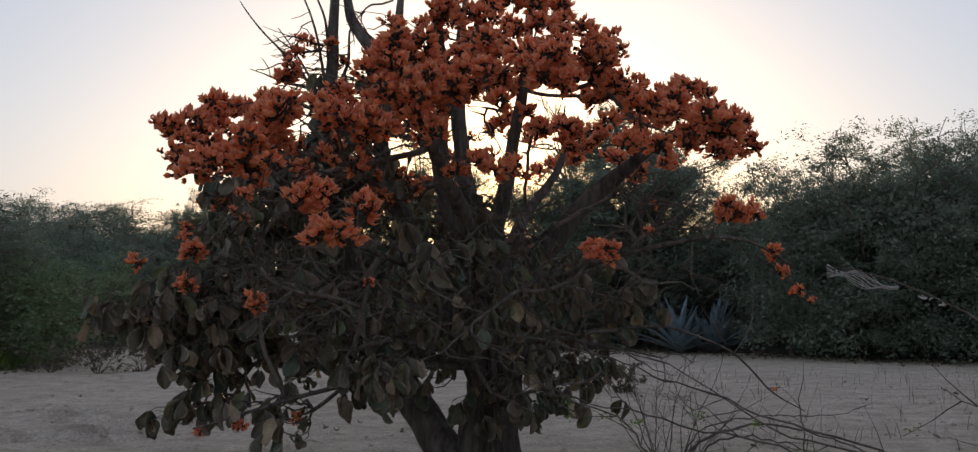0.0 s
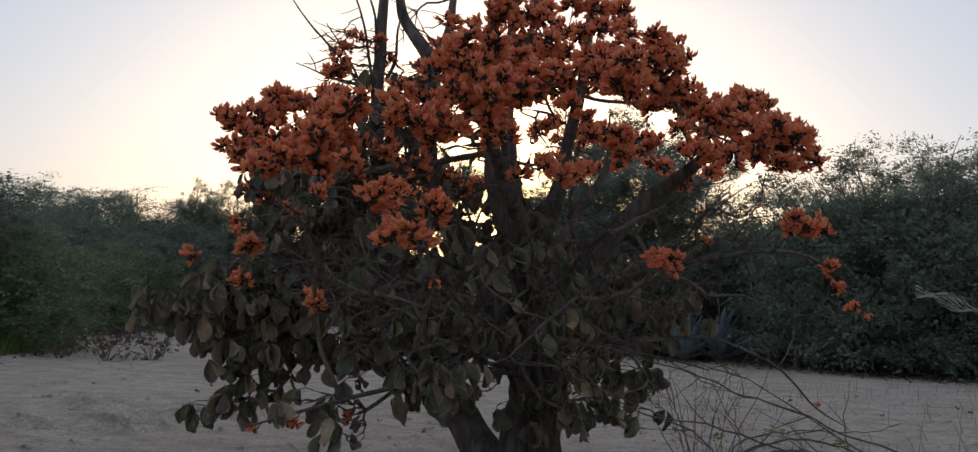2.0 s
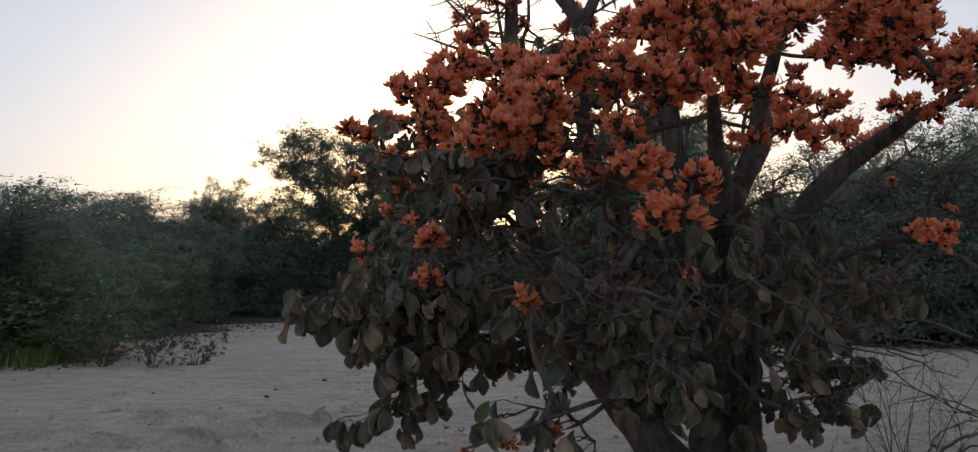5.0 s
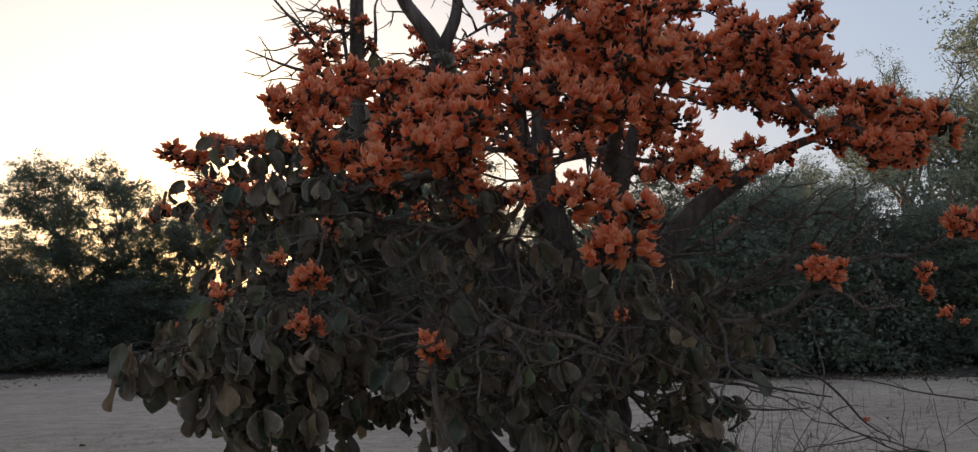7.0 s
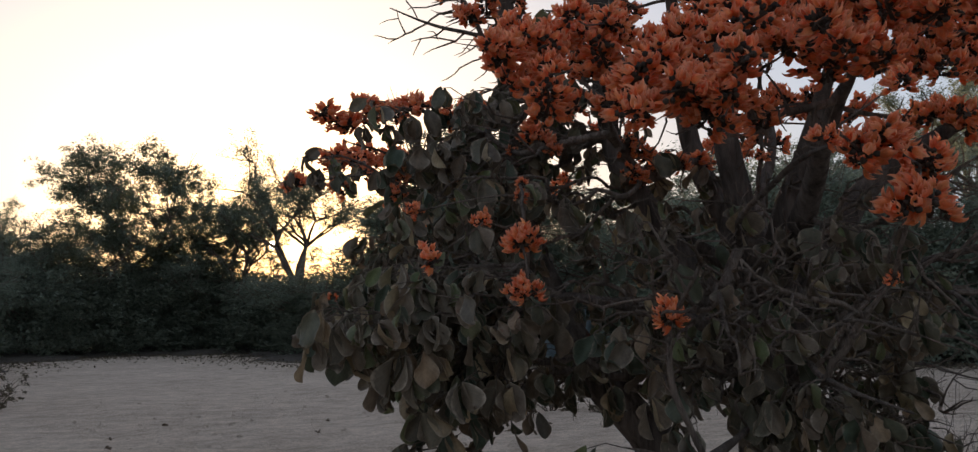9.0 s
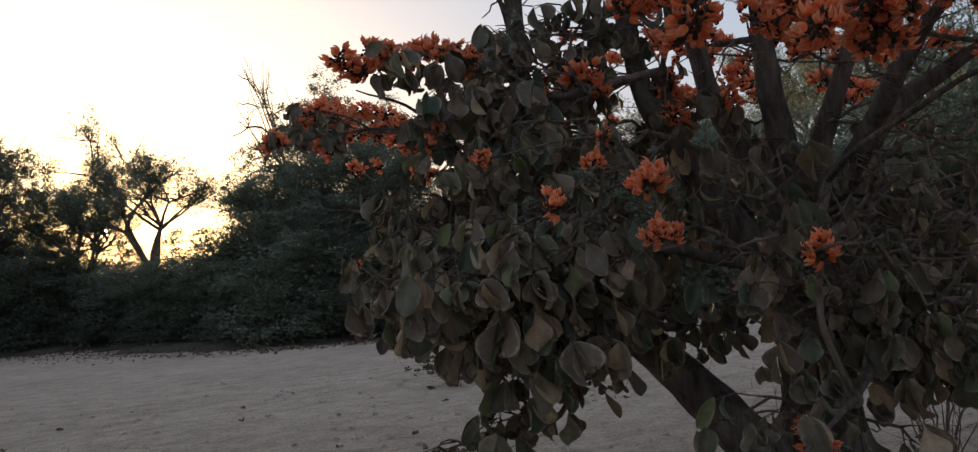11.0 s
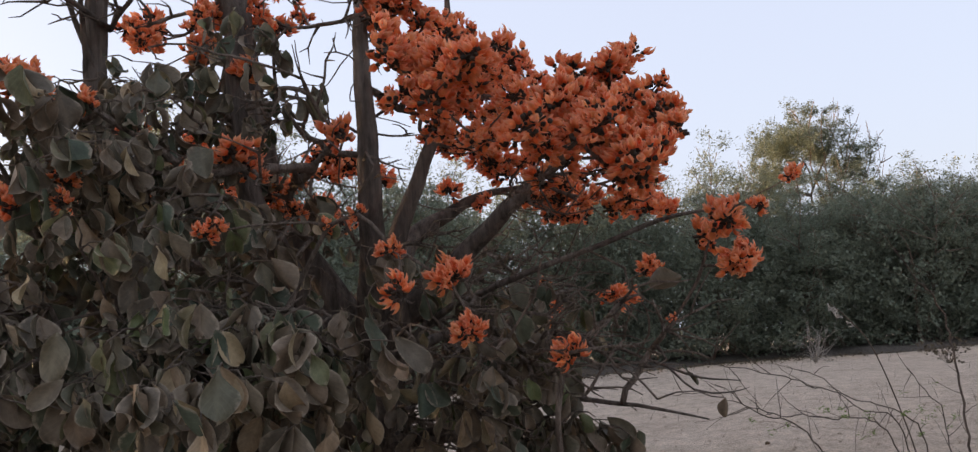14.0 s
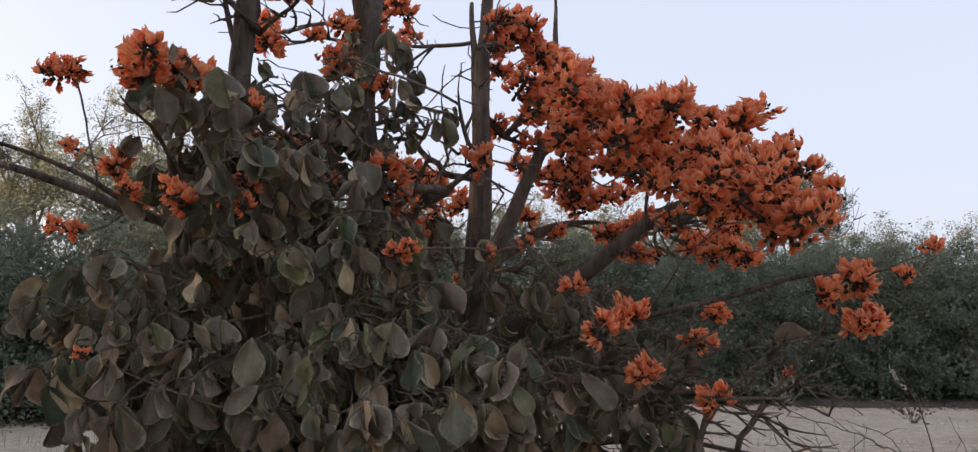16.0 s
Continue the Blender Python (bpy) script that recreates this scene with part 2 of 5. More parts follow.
def curve_points(ctrl, step):
    """Smooth points along a Catmull-Rom line through rows of x, y, z, radius."""
    c = [np.array(p, float) for p in ctrl]
    c = [2 * c[0] - c[1]] + c + [2 * c[-1] - c[-2]]
    out = []
    for i in range(1, len(c) - 2):
        n = max(2, int(np.linalg.norm(c[i + 1][:3] - c[i][:3]) / step))
        for k in range(n):
            t = k / n
            out.append(0.5 * (2 * c[i] + (c[i + 1] - c[i - 1]) * t + (2 * c[i - 1] - 5 * c[i] + 4 * c[i + 1] - c[i + 2]) * t * t
                              + (3 * c[i] - c[i - 1] - 3 * c[i + 1] + c[i + 2]) * t ** 3))
    out.append(c[-2])
    return out


def tube(soup, pts, sides, gnarl=0.0, slot=0, freq=6.0):
    """A closed, tapering tube through rows of x, y, z, radius."""
    verts, faces = [], []
    n = len(pts)
    side = None
    for i, p in enumerate(pts):
        span = 7 if sides > 30 else 3 if sides > 16 else 1
        a, b = pts[max(i - span, 0)], pts[min(i + span, n - 1)]
        d = Vector((b[0] - a[0], b[1] - a[1], b[2] - a[2])).normalized()
        # each ring is carried along the line without twisting
        if side is None:
            side = d.cross(Vector((0.31, 0.2, 0.93)) if abs(d.z) < 0.8 else Vector((1, 0.3, 0))).normalized()
        else:
            flat = side - d * side.dot(d)
            side = flat.normalized() if flat.length > 1e-6 else d.orthogonal().normalized()
        oth = d.cross(side)
        for k in range(sides):
            ang = 2 * math.pi * k / sides
            r = p[3]
            if gnarl:
                q = Vector((math.cos(ang) * 1.6, math.sin(ang) * 1.6, p[2] * freq * 0.35))
                r *= 1 + gnarl * (noise.noise(q) + 0.6 * noise.noise(Vector((math.cos(ang) * 5, math.sin(ang) * 5, p[2] * 1.6))) + 0.5 * noise.noise(Vector((math.cos(ang) * 11, math.sin(ang) * 11, p[2] * 7))))
                if sides > 60:
                    # deep upright furrows between plates of bark
                    r -= 0.03 * gnarl * max(0.0, 0.45 - abs(2.2 * noise.noise(Vector((math.cos(ang) * 4.5, math.sin(ang) * 4.5, p[2] * 3.2)))))
            w = side * math.cos(ang) * r + oth * math.sin(ang) * r
            verts.append((p[0] + w.x, p[1] + w.y, p[2] + w.z))
    for i in range(n - 1):
        for k in range(sides):
            k2 = (k + 1) % sides
            faces.append((i * sides + k, i * sides + k2, (i + 1) * sides + k2, (i + 1) * sides + k))
    faces.append(tuple(range(sides))[::-1])
    faces.append(tuple((n - 1) * sides + k for k in range(sides)))
    soup.add(verts, faces, slot)


def unit(rng):
    v = rng.normal(size=3)
    return v / np.linalg.norm(v)


# ---- ground ----
def ground_height(x, y):
    near = math.exp(-((x / 14) ** 2 + ((y - 6) / 16) ** 2))
    h = 0.05 * noise.noise(Vector((x * 0.35, y * 0.35, 0))) + 0.035 * noise.noise(Vector((x * 1.3, y * 1.6, 3))) + 0.008 * noise.noise(Vector((x * 3.7 + y, y * 3.1, 7)))
    dips = 0.0
    for a, b, deep, wide in ((-3.26, 7.45, 0.22, 0.045), (-4.05, 8.55, 0.16, 0.05), (-3.22, 8.2, 0.16, 0.035), (-2.78, 8.28, 0.34, 0.03), (-3.85, 7.2, 0.1, 0.08), (-2.4, 8.35, 0.12, 0.02), (-4.6, 7.5, 0.1, 0.09)):
        r = ((x - a) ** 2 + 1.6 * (y - b) ** 2) / wide
        # a scrape with a low rim of thrown-up soil
        dips += deep * (math.exp(-r * r) - 0.35 * math.exp(-(r - 2.2) ** 2)) if r < 6 else 0.0
    # the field falls a little towards its north-east corner
    fall = 0.25 * math.exp(-((x - 6) ** 2 + (y - 25) ** 2) / 60)
    return h * near - dips - fall


def build_ground():
    # fine near the tree, coarser and coarser out to the horizon
    def axis(mid, half, step):
        a, s, d = [mid], step, 0.0
        while d < 900:
            s = step if d < half else s * 1.22
            d += s
            a = [mid - d] + a + [mid + d]
        return a
    xs, ys = axis(-1.0, 7.0, 0.09), axis(7.0, 7.0, 0.09)
    soup = Soup()
    soup.v = [(x, y, ground_height(x, y)) for y in ys for x in xs]
    w = len(xs)
    soup.f = [(j * w + i, j * w + i + 1, (j + 1) * w + i + 1, (j + 1) * w + i) for j in range(len(ys) - 1) for i in range(w - 1)]
    g = new("ground", soup.mesh("ground", [M_GROUND]))
    tagged(g, "pale sandy bare field soil with clods and furrows", "ground", kind="structure")


build_ground()

# the field's far edge, from the left hedge round to the right
EDGE = [(-30, 6), (-14, 11), (-8.8, 14.5), (-10, 20), (-10.5, 30), (-8, 36), (-3.5, 34), (-0.5, 27), (2.4, 24.6), (5.5, 25.2), (8.2, 22.6), (10.0, 18.0), (12.2, 15.2), (18, 12), (25, 8.5), (28, 1), (29.5, -8), (33, -18)]


def edge_at(s):
    """Points along the field's edge, about s metres apart."""
    return curve_points([(x, y, 0, 0) for x, y in EDGE], s)


# dark strip from sand to trees: soil, litter and shade put into its colour
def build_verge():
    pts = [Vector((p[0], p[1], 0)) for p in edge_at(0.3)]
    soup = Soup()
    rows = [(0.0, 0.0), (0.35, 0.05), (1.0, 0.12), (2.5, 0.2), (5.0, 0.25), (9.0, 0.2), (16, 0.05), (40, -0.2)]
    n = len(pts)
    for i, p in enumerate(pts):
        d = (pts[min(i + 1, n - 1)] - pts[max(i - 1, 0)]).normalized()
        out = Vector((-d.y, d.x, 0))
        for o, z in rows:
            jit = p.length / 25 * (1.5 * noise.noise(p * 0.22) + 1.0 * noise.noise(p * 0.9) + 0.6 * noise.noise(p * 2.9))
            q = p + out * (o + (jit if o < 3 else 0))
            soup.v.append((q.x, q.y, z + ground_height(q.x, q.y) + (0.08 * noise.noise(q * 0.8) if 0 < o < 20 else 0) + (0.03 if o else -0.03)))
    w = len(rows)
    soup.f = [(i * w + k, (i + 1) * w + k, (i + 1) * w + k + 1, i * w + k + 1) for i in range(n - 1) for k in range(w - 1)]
    tagged(new("verge", soup.mesh("verge", [M_VERGE])), "dark earth verge with leaf litter, tree shade put into its colour", "ground", kind="structure")


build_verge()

sun_ball = Soup()
S = Vector((0, math.cos(SUN_EL), math.sin(SUN_EL))) * 2000
for j in range(9):
    th = math.pi * j / 8
    sun_ball.v += [tuple(S + 9.5 * Vector((math.sin(th) * math.cos(a), math.cos(th), math.sin(th) * math.sin(a)))) for a in (2 * math.pi * k / 16 for k in range(16))]
sun_ball.f = [(j * 16 + k, j * 16 + (k + 1) % 16, (j + 1) * 16 + (k + 1) % 16, (j + 1) * 16 + k) for j in range(8) for k in range(16)]
tagged(new("backdrop_sun", sun_ball.mesh("sun_disc", [M_SUN])), "low golden evening sun above the trees", "sun", kind="structure")

# ---- the flowering tree ----
def petal_strip(soup, length, width, curl, lift, yaw, segs=5, fold=0.35, slot=0):
    """A folded, curving petal: three points across, tapering to its tip."""
    verts, faces, blade = [], [], []
    x = z = 0.0
    ang = lift
    for i in range(segs + 1):
        t = i / segs
        w = width * math.sin(math.pi * (0.16 + 0.84 * t) ** 0.9) * 0.5 + 0.0004
        f = w * fold
        c, s = math.cos(yaw), math.sin(yaw)
        for dy, dz in ((-w, f), (0, 0), (w, f)):
            px, pz = x - math.sin(ang) * dz, z + math.cos(ang) * dz
            verts.append((px * c - dy * s, px * s + dy * c, pz))
            blade.append((abs(dy) / w, 0.02 + 0.96 * t, 0.0))
        x += math.cos(ang) * length / segs
        z += math.sin(ang) * length / segs
        ang += curl / segs
    for i in range(segs):
        a = i * 3
        faces += [(a, a + 1, a + 4, a + 3), (a + 1, a + 2, a + 5, a + 4)]
    soup.add(verts, faces, slot, blade)


def flower(rng):
    """One pea flower along +x: dark cup, clawed keel, wings and a bent standard."""
    s = Soup()
    k = rng.uniform(0.68, 0.92)
    tube(s, [(0, 0, 0, 0.0035), (0.006 * k, 0, 0, 0.0075), (0.015 * k, 0, 0.001, 0.0065)], 5, slot=1)
    o = Soup()
    petal_strip(o, 0.066 * k, 0.0215 * k, 2.5, -0.5, 0.0, 8, 0.9)
    petal_strip(o, 0.045 * k, 0.0145 * k, 1.9, -0.2, 0.4, 5, 0.5)
    petal_strip(o, 0.045 * k, 0.0145 * k, 1.9, -0.2, -0.4, 5, 0.5)
    petal_strip(o, 0.046 * k, 0.0265 * k, -1.5 + rng.uniform(-0.5, 0.5), 1.45, 0.0, 6, -0.4)
    s.moved(o, Matrix.Translation((0.012 * k, 0, 0)))
    return s


def bud(rng):
    s = Soup()
    l = rng.uniform(0.012, 0.022)
    tube(s, [(0, 0, 0, 0.002), (l * 0.4, 0, 0, 0.0055), (l, 0, 0.002, 0.0015)], 5, slot=1)
    return s


def cluster_mesh(seed, length):
    rng = np.random.default_rng(seed)
    s = Soup()
    stem = [(length * t, 0.015 * math.sin(3 * t + seed), 0.02 * t - 0.03 * t * t, 0.006 - 0.003 * t) for t in np.linspace(0, 1, 6)]
    tube(s, stem, 5, slot=1)
    kinds = [flower(rng) for _ in range(4)]
    n = int(13 + 145 * length + rng.integers(0, 6))
    for i in range(n):
        t = 0.12 + 0.88 * (i + rng.uniform(0, 1)) / n
        base = Vector((length * t, 0.015 * math.sin(3 * t + seed), 0.02 * t - 0.03 * t * t))
        az = rng.uniform(-3.0, 3.0)
        yaw = math.pi / 2 * np.sign(az) * min(1, abs(az)) + rng.uniform(-0.5, 0.5)
        pitch = 0.75 - 0.45 * abs(az) + rng.uniform(-0.7, 0.7)
        m = Matrix.Translation(base) @ Matrix.Rotation(yaw, 4, "Z") @ Matrix.Rotation(-pitch, 4, "Y") @ Matrix.Rotation(rng.uniform(-1.5, 1.5), 4, "X")
        m = m @ Matrix.Translation((rng.uniform(0.008, 0.03), 0, 0))
        if t > 0.9 and rng.random() < 0.5:
            s.moved(bud(rng), m)
        else:
            s.moved(kinds[i % 4], m)
    for i in range(7):
        t = rng.uniform(0.0, 1.0)
        m = Matrix.Translation((length * t, 0, 0)) @ Matrix.Rotation(rng.uniform(-3, 3), 4, "Z") @ Matrix.Rotation(rng.uniform(-1.2, 0.6), 4, "Y") @ Matrix.Translation((0.006, 0, 0))
        s.moved(bud(rng), m)
    return s


def leaflet(s, length, width, m, rng, curl):
    """A broad blade with a narrow foot and a round end, folded a little along its rib and bent along its length."""
    verts, faces, blade = [], [], []
    segs, across = 9, 7
    skew, bend = rng.uniform(-0.2, 0.2), rng.uniform(-0.5, 0.5)
    cup = rng.uniform(0.05, 1.2)
    wave, ph = rng.uniform(0.04, 0.26), rng.uniform(0, 6.3)
    widest = rng.uniform(0.45, 0.65)
    notch = rng.uniform(-0.03, 0.06)
    x = z = ang = last = 0.0
    for i in range(segs + 1):
        t = 1 - (1 - i / segs) ** 1.45
        step = (t - last) * length
        x += math.cos(ang) * step
        z += math.sin(ang) * step
        ang += curl * (t - last)
        last = t
        if t < widest:
            w = width * 0.5 * max(0.05, math.sin(math.pi / 2 * t / widest) ** 0.85)
        else:
            w = width * 0.5 * max(0.16, math.sqrt(max(0.0, 1 - ((t - widest) / (1 - widest)) ** 2.2)))
        for k in range(across):
            u = 2 * k / (across - 1) - 1
            dz = u * u * w * cup + u * w * bend * t + wave * width * u * u * math.sin(7 * t + ph + 2 * np.sign(u))
            y = u * w * (1 + skew * np.sign(u)) + 0.15 * bend * x
            back = notch * length * (1 - abs(u)) if i == segs else 0.0
            blade.append((abs(u), 0.02 + 0.96 * t, u))
            verts.append(tuple(m @ Vector((x - back - math.sin(ang) * dz, y, z + math.cos(ang) * dz))))
    for i in range(segs):
        for k in range(across - 1):
            a = i * across + k
            faces.append((a, a + 1, a + across + 1, a + across))
    s.add(verts, faces, 0, blade)


def leaf_mesh(seed):
    """Three hanging blades on one stalk along +x."""
    rng = np.random.default_rng(seed)
    s = Soup()
    pl = rng.uniform(0.06, 0.11)
    tube(s, [(0, 0, 0, 0.003), (pl * 0.6, 0, 0.01, 0.0022), (pl, 0, 0.0, 0.002), (pl + 0.03, 0, -0.01, 0.0015)], 4, slot=1)
    big = rng.uniform(0.078, 0.132)
    for yaw, off, k in ((0.0, 0.03, 1.0), (1.25, 0.0, 0.86), (-1.25, 0.0, 0.86)):
        if rng.random() < 0.12:
            continue
        droop = rng.uniform(0.75, 1.85)
        m = Matrix.Translation((pl + off, 0, 0)) @ Matrix.Rotation(yaw + rng.uniform(-0.3, 0.3), 4, "Z") @ Matrix.Rotation(droop, 4, "Y") @ Matrix.Rotation(rng.uniform(-1.8, 1.8), 4, "X")
        leaflet(s, big * k, big * k * rng.uniform(0.44, 0.6), m, rng, rng.uniform(-1.5, 0.9))
    return s


TREE = (0.02, 4.74, 0.0)
flame_tree = tagged(new("flame_tree"), "gnarled flame of the forest tree full of orange flower clusters", "tree")
flame_tree.location = TREE
TREE_IN = Matrix.Translation(TREE).inverted()

nodes_xyz, nodes_up, nodes_w = [], [], []


def local(p):
    return (p[0] - TREE[0], p[1] - TREE[1], p[2] - TREE[2], p[3])


def limb(name, ctrl, sides, gnarl, label="", step=0.05, seed=1):
    """A thick limb as a part of its own; its line also carries the twigs."""
    pts = curve_points(ctrl, step)
    start = pts[0][:3].copy()
    for p in pts:
        q = Vector(p[:3]) * 3.1 + Vector((seed * 7.3, 0, 0))
        k = min(1.0, 3 * np.linalg.norm(p[:3] - start)) * (0.012 + 0.25 * min(p[3], 0.08))
        p[:3] += k * (np.array(noise.noise_vector(q)) + 0.35 * np.array(noise.noise_vector(q * 2.7)))
    s = Soup()
    tube(s, [local(p) for p in pts], sides, gnarl)
    part(name, s.mesh(name, [M_BARK]), flame_tree, label)
    for i, p in enumerate(pts):
        if p[2] > 0.45:
            nodes_xyz.append(p[:3].copy())
            nodes_up.append(-1)
            nodes_w.append(0)


limb("trunk", [(0.02, 4.75, -0.06, 0.215), (0.02, 4.74, 0.1, 0.165), (0.02, 4.73, 0.45, 0.142), (0.03, 4.71, 0.8, 0.14), (0.02, 4.68, 1.1, 0.1), (-0.01, 4.68, 1.4, 0.06)], 110, 0.4, "rough dark furrowed trunk", 0.02, 1)
limb("leaning_trunk", [(0.03, 4.76, 0.02, 0.12), (-0.25, 4.87, 0.36, 0.105), (-0.5, 5.0, 0.68, 0.09), (-0.8, 5.2, 1.2, 0.07), (-0.96, 5.28, 1.9, 0.046), (-0.975, 5.265, 2.6, 0.038), (-0.97, 5.28, 3.5, 0.018)], 20, 0.14, "second stem leaning out of the foot of the trunk", 0.04, 2)
limb("limb", [(0.0, 4.68, 1.2, 0.083), (-0.1, 4.95, 1.7, 0.052), (-0.17, 5.1, 2.3, 0.044), (-0.12, 5.15, 3.3, 0.004)], 14, 0.12, seed=3)
limb("limb", [(0.0, 4.68, 1.2, 0.074), (-0.18, 4.58, 1.6, 0.056), (-0.25, 4.54, 2.0, 0.046), (-0.26, 4.53, 2.45, 0.036), (-0.3, 4.5, 3.2, 0.012)], 14, 0.12, seed=4)
limb("limb", [(0.0, 4.72, 0.72, 0.1), (-0.16, 4.76, 1.08, 0.078), (-0.38, 4.83, 1.46, 0.056), (-0.6, 4.91, 1.9, 0.046), (-0.63, 4.92, 2.5, 0.044), (-0.8, 4.95, 2.8, 0.03), (-0.9, 4.97, 3.2, 0.012)], 14, 0.12, seed=18)
limb("limb", [(-0.63, 4.92, 2.48, 0.036), (-0.52, 4.93, 2.75, 0.026), (-0.5, 4.95, 3.2, 0.01)], 12, 0.1, seed=19)
limb("limb", [(-0.25, 4.54, 2.1, 0.03), (-0.1, 4.6, 2.4, 0.022), (-0.02, 4.65, 2.9, 0.01)], 10, 0.1, seed=20)
limb("limb", [(0.04, 4.7, 0.85, 0.088), (0.18, 4.69, 1.15, 0.07), (0.36, 4.68, 1.48, 0.06), (0.58, 4.7, 1.72, 0.05), (0.82, 4.5, 1.92, 0.034), (1.02, 4.25, 2.02, 0.016), (1.12, 4.08, 2.02, 0.004)], 14, 0.12, seed=5)
limb("limb", [(0.05, 4.68, 1.1, 0.036), (0.45, 4.38, 1.3, 0.018), (0.95, 3.98, 1.43, 0.011), (1.25, 4.05, 1.42, 0.008), (1.5, 4.2, 1.3, 0.004)], 10, 0.1, seed=6)
limb("limb", [(0.0, 4.66, 1.2, 0.069), (-0.12, 4.2, 1.55, 0.044), (-0.25, 3.8, 1.82, 0.025), (-0.35, 3.5, 1.92, 0.004)], 14, 0.12, seed=7)
limb("limb", [(0.0, 4.66, 1.1, 0.03), (-0.38, 4.22, 1.3, 0.014), (-0.66, 3.75, 1.42, 0.01), (-0.72, 3.35, 1.53, 0.008), (-0.68, 3.1, 1.55, 0.002)], 12, 0.12, seed=8)
limb("limb", [(-0.05, 4.68, 1.0, 0.046), (-0.5, 4.6, 1.12, 0.025), (-0.95, 4.5, 1.2, 0.018), (-1.4, 4.55, 1.16, 0.010), (-1.75, 4.7, 1.1, 0.003)], 12, 0.12, seed=9)
limb("limb", [(0.03, 4.72, 1.2, 0.064), (0.2, 5.05, 1.6, 0.037), (0.45, 5.3, 2.0, 0.022), (0.5, 5.45, 2.4, 0.004)], 12, 0.12, seed=10)
limb("limb", [(-0.78, 5.18, 1.15, 0.02), (-1.1, 5.3, 1.5, 0.012), (-1.48, 5.22, 1.84, 0.007), (-1.75, 5.2, 1.93, 0.003)], 10, 0.1, seed=11)
limb("limb", [(0.0, 4.68, 1.3, 0.064), (0.12, 4.5, 1.85, 0.037), (0.2, 4.3, 2.4, 0.026), (0.25, 4.3, 3.1, 0.004)], 12, 0.12, seed=12)
limb("limb", [(-0.85, 5.25, 1.4, 0.02), (-1.1, 5.5, 1.7, 0.012), (-1.35, 5.75, 1.88, 0.008), (-1.85, 5.87, 1.86, 0.003)], 10, 0.1, seed=13)
limb("limb", [(0.0, 4.78, 1.3, 0.042), (-0.4, 5.35, 1.62, 0.028), (-0.9, 5.95, 1.86, 0.018), (-1.35, 6.4, 2.0, 0.007)], 12, 0.12, seed=21)
limb("limb", [(0.0, 4.62, 0.78, 0.024), (-0.35, 4.1, 0.84, 0.013), (-0.75, 3.75, 0.74, 0.010), (-1.2, 3.58, 0.62, 0.004)], 10, 0.1, seed=14)
limb("limb", [(0.06, 4.68, 0.85, 0.022), (0.35, 4.6, 0.95, 0.013), (0.65, 4.62, 0.9, 0.008), (0.95, 4.7, 0.84, 0.003)], 10, 0.1, seed=15)
limb("limb", [(-0.02, 4.62, 0.75, 0.026), (-0.2, 4.2, 0.9, 0.016), (-0.42, 3.8, 0.97, 0.011), (-0.56, 3.5, 0.93, 0.007), (-0.5, 3.27, 0.87, 0.003)], 10, 0.1, seed=17)
# the bare, dead top of the leaning stem
for k, (dx, dy, top) in enumerate(((-0.5, -0.1, 2.98), (-0.36, 0.02, 2.86), (-0.22, -0.12, 3.15), (-0.6, 0.05, 2.62), (0.2, 0.1, 3.0), (-0.1, -0.25, 3.05))):
    foot, bow = 2.15 + 0.09 * k, 0.055 * math.sin(2.4 * k + 1)
    line = [(-0.97 + dx * t + bow * math.sin(5 * t + k), 5.27 + 1.3 * dy * t + bow * math.cos(4 * t + k), foot + (top - foot) * t ** 0.9, 0.013 - 0.01 * t) for t in (0.0, 0.2, 0.42, 0.62, 0.82, 1.0)]
    limb("dead_branch", line, 7, 0.1, seed=30 + k)

limb("long_twig", [(0.5, 4.5, 0.98, 0.012), (0.95, 4.75, 1.0, 0.008), (1.31, 4.85, 0.89, 0.0065), (1.45, 4.85, 0.79, 0.006), (1.6, 4.84, 0.64, 0.005), (1.76, 4.81, 0.54, 0.002)], 8, 0.1, "long dipping twig with one small flower cluster", seed=16)

limb("dead_branch", [(0.3, 4.2, 1.28, 0.012), (0.1, 3.75, 1.16, 0.008), (-0.06, 3.42, 1.04, 0.006), (-0.02, 3.3, 0.99, 0.0045), (0.1, 3.15, 0.96, 0.002)], 7, 0.1, seed=40)
limb("dead_branch", [(-0.06, 3.42, 1.04, 0.005), (-0.16, 3.32, 0.95, 0.004), (-0.1, 3.2, 0.93, 0.003), (0.0, 3.12, 0.94, 0.0015)], 7, 0.1, seed=41)
limb("long_twig", [(1.4, 4.9, 0.86, 0.006), (1.48, 5.0, 0.92, 0.005), (1.6, 5.2, 1.05, 0.004), (1.68, 5.4, 1.32, 0.002)], 6, 0.1, seed=42)
limb("long_twig", [(1.35, 4.88, 0.9, 0.005), (1.3, 4.95, 1.0, 0.004), (1.24, 5.0, 1.12, 0.002)], 6, 0.1, seed=43)

tree_rng = np.random.default_rng(77)
chains = []


